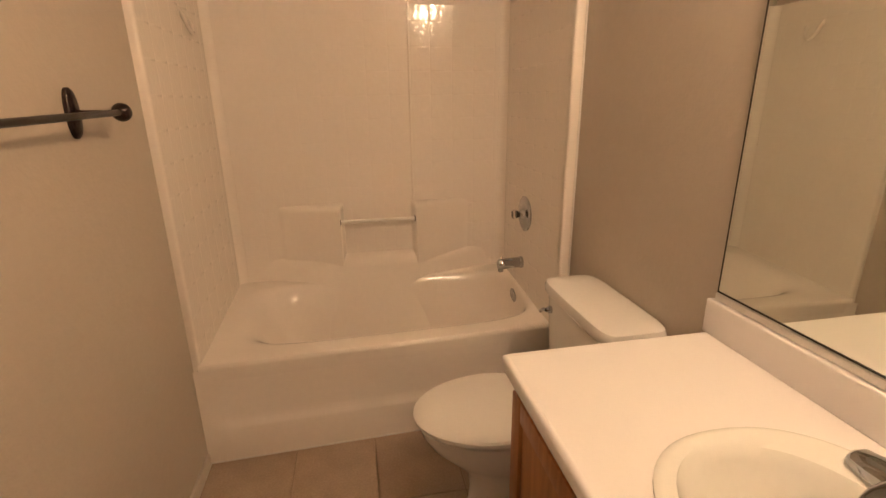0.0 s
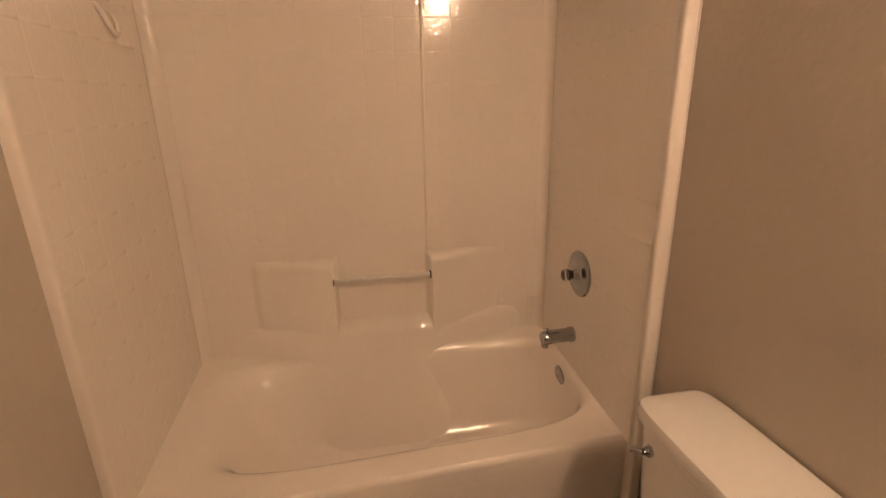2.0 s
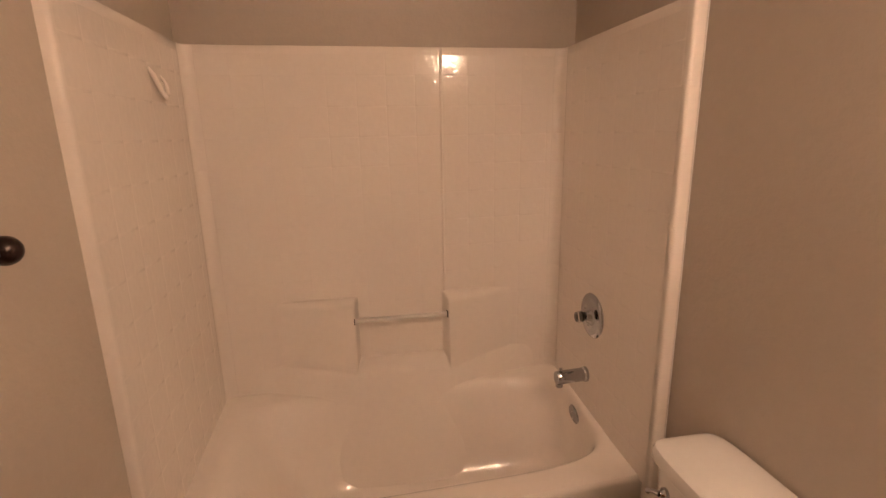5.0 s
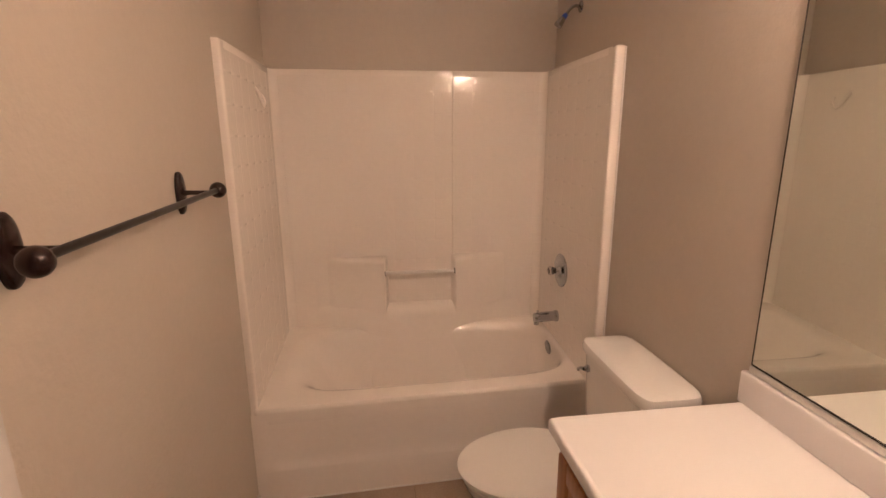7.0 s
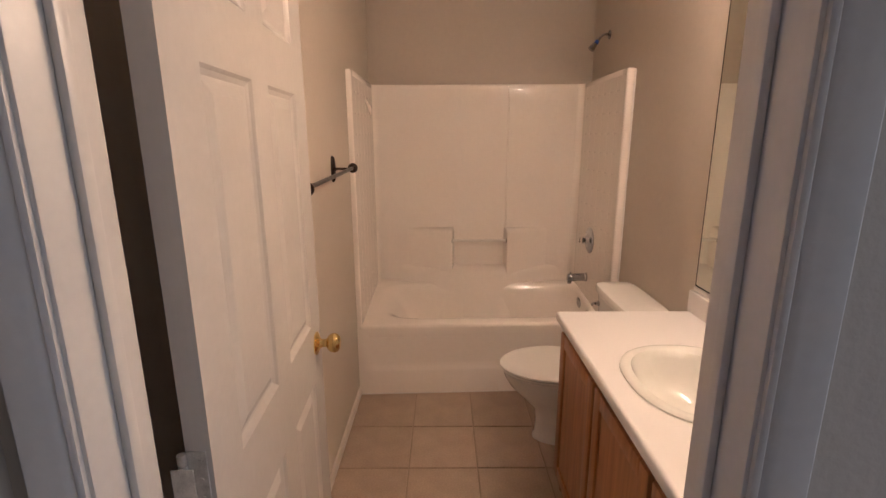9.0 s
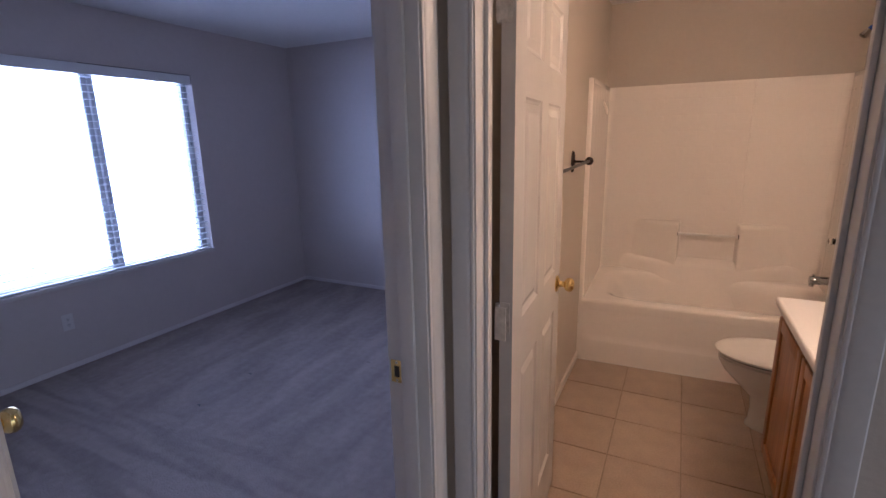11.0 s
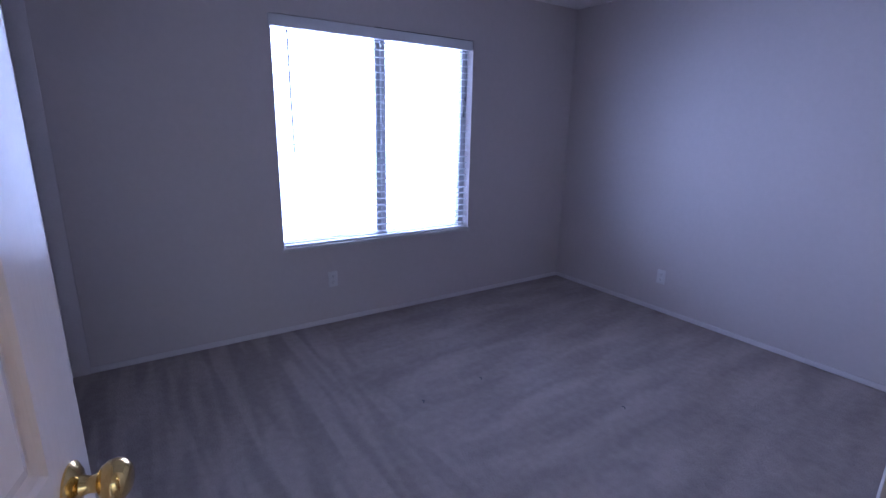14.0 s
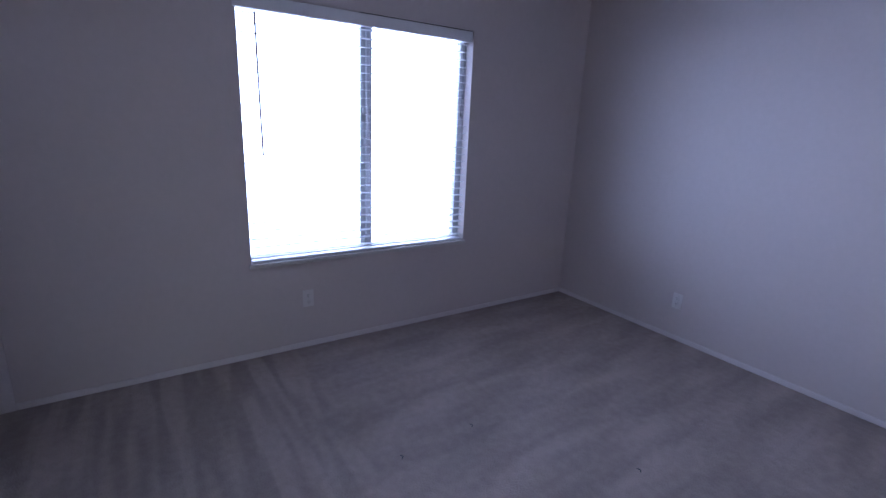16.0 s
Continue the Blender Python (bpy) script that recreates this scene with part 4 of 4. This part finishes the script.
part("front_edge", bm, COUNTER, counter)
part("end_edge", box(0.334, XR - 0.001, CY1 - 0.020, CY1, CT - 0.036, CT + 0.0003, 0.005, 3), COUNTER, counter)
part("backsplash", box(XR - 0.022, XR - 0.001, YD + 0.002, CY1 + 0.012, CT - 0.002, 0.915, 0.006, 3), COUNTER, counter)
sink = thing("sink", "oval biscuit-white drop-in porcelain sink", "sink")
rings = ((SRX, SRY, 0.001), (SRX, SRY, 0.006), (SRX - 0.006, SRY - 0.006, 0.011), (SRX - 0.016, SRY - 0.016, 0.012), (SRX - 0.032, SRY - 0.03, 0.009), (SRX - 0.054, SRY - 0.04, 0.003), (SRX - 0.062, SRY - 0.05, -0.015),
         (SRX - 0.075, SRY - 0.066, -0.06), (SRX - 0.085, SRY - 0.098, -0.105), (SRX - 0.12, SRY - 0.15, -0.13), (0.03, 0.03, -0.142), (0.022, 0.022, -0.146))
bm = add_loft(bmesh.new(), [oval(SX - (0.022 if i > 4 else 0), SY, CT + z, rx, ry, 56, 2.3 if i < 6 else 2.1) for i, (rx, ry, z) in enumerate(rings)], cap0=False)
part("basin", bm, BISCUIT, sink)
part("drain", turned([(0, 0.022), (0.002, 0.023), (0.005, 0.020), (0.006, 0.004)], "z", (SX - 0.012, SY, CT - 0.1455), 24), CHROME, sink)
faucet = thing("sink_faucet", "chrome centreset faucet with a clear acrylic knob", "faucet", (0.760, SY + 0.024, CT + 0.011))
loops = []
for y, w, h in ((-0.106, 0.010, 0.010), (-0.103, 0.017, 0.019), (-0.094, 0.022, 0.026), (-0.070, 0.025, 0.031), (-0.040, 0.026, 0.036), (0.0, 0.027, 0.040), (0.040, 0.026, 0.036), (0.070, 0.025, 0.031), (0.094, 0.022, 0.026), (0.103, 0.017, 0.019), (0.106, 0.010, 0.010)):
    loops.append([Vector((x * w, y, z * h)) for x, z in ((-1.0, 0.0), (-1.0, 0.30), (-0.92, 0.52), (-0.70, 0.80), (-0.40, 0.96), (0.0, 1.0), (0.40, 0.96), (0.70, 0.80), (0.92, 0.52), (1.0, 0.30), (1.0, 0.0))])
part("base", add_loft(bmesh.new(), loops), CHROME, faucet)
loops = []
for x, w, z0, z1 in ((0.012, 0.030, 0.016, 0.036), (-0.012, 0.034, 0.016, 0.043), (-0.035, 0.030, 0.019, 0.045), (-0.060, 0.026, 0.023, 0.044), (-0.085, 0.022, 0.024, 0.041), (-0.105, 0.015, 0.023, 0.037), (-0.118, 0.006, 0.023, 0.032)):
    mid, half = (z0 + z1) / 2, (z1 - z0) / 2
    loops.append([Vector((x, w * math.copysign(abs(math.cos(a)) ** 0.8, math.cos(a)), mid + half * math.copysign(abs(math.sin(a)) ** 0.9, math.sin(a)))) for a in (2 * math.pi * k / 24 for k in range(24))])
part("spout", add_loft(bmesh.new(), loops), CHROME, faucet)
part("aerator", turned([(0.0, 0.009), (0.010, 0.009), (0.011, 0.007)], "z", (-0.094, 0, 0.027), 16, -1), CHROME, faucet)
lean = Matrix.Translation((-0.004, 0, 0.036)) @ Matrix.Rotation(math.radians(-24), 4, "Y")
bm = turned([(0.0, 0.017), (0.010, 0.016), (0.016, 0.012), (0.022, 0.012)], "z", (0, 0, 0), 20)
bm.transform(lean)
part("stem", bm, CHROME, faucet)
bm = turned([(0.018, 0.014), (0.026, 0.017), (0.034, 0.023), (0.050, 0.028), (0.062, 0.029), (0.069, 0.025), (0.070, 0.017), (0.062, 0.013)], "z", (0, 0, 0), 10)
bm.transform(lean)
part("knob", bm, ACRYLIC, faucet, "clear faceted acrylic knob")
part("pop_up_rod", add_tube(bmesh.new(), [(0.030, 0, 0.004), (0.030, 0, 0.030), (0.030, 0, 0.034), (0.030, 0, 0.042)], [0.0025, 0.0025, 0.006, 0.005], 10), CHROME, faucet)

# ---- mirror and vanity light ----
mirror = thing("vanity_mirror", "large frameless wall mirror in a chrome bottom channel", "mirror")
part("glass", box(XR - 0.006, XR - 0.001, YD + 0.004, 1.026, 0.938, 2.0), MIRROR, mirror, smooth=False)
part("edge_line", box(XR - 0.0075, XR - 0.0015, 1.0262, 1.0275, 0.938, 2.0), DARK, mirror, smooth=False)
part("dark_seal", box(XR - 0.0085, XR - 0.0065, YD + 0.004, 1.026, 0.9355, 0.9382), DARK, mirror, smooth=False)
part("channel", box(XR - 0.013, XR - 0.001, YD + 0.004, 1.026, 0.917, 0.9352, 0.002, 2), CHANNEL, mirror, "brushed chrome channel")
light = thing("vanity_light", "chrome vanity light bar with round warm bulbs", "wall light", (XR, 0.45, 2.145))
part("back_plate", box(-0.03, -0.001, -0.30, 0.30, -0.055, 0.055, 0.008, 3), CHROME, light)
for y in (-0.2, 0.0, 0.2):
    cup = part("lamp_holder", turned([(0.028, 0.03), (0.066, 0.03), (0.076, 0.024)], "x", (0, y, 0), 20, -1), CHROME, light)
    bm = bmesh.new()
    bmesh.ops.create_uvsphere(bm, u_segments=24, v_segments=14, radius=0.056, matrix=Matrix.Translation((-0.128, y, 0)))
    part("bulb", bm, BULB, cup, "glowing round bulb")

# ---- lint on the bedroom carpet ----
for x, y, turn in ((-2.588, 0.686, 0.4), (-2.559, 0.275, 1.9), (-1.953, 1.15, 2.7)):
    lint = thing("carpet_lint", "tiny dark curl of lint lying on the grey carpet", "lint", (x, y, 0.0), turn, "lint on the carpet")
    part("curl", add_tube(bmesh.new(), [(-0.014, 0, 0.003), (-0.006, 0.005, 0.004), (0.003, 0.004, 0.006), (0.01, -0.003, 0.005), (0.013, -0.006, 0.003)], [0.002, 0.003, 0.0034, 0.003, 0.0018], 8), WAND, lint)


# ---- bathroom floor tiles ----
tx = (XL + 0.001, -0.312, 0.012, 0.336, 0.660, XR - 0.001)
ty = (YH + 0.032, -0.17, 0.16, 0.488, 0.818, 1.148, 1.478, 1.866)
shared = {}
for x0, x1 in zip(tx, tx[1:]):
    for y0, y1 in zip(ty, ty[1:]):
        g = 0.0028
        key = (round(x1 - x0, 3), round(y1 - y0, 3))
        if key not in shared:
            w, h = (x1 - x0) / 2 - g, (y1 - y0) / 2 - g
            shared[key] = mesh_of(box(-w, w, -h, h, -0.006, 0.0, 0.0018, 1), TILE)
        t = new("floor_tile", shared[key])
        t.parent = bath_floor
        t.location = ((x0 + x1) / 2, (y0 + y1) / 2, random.uniform(-0.0004, 0.0004))
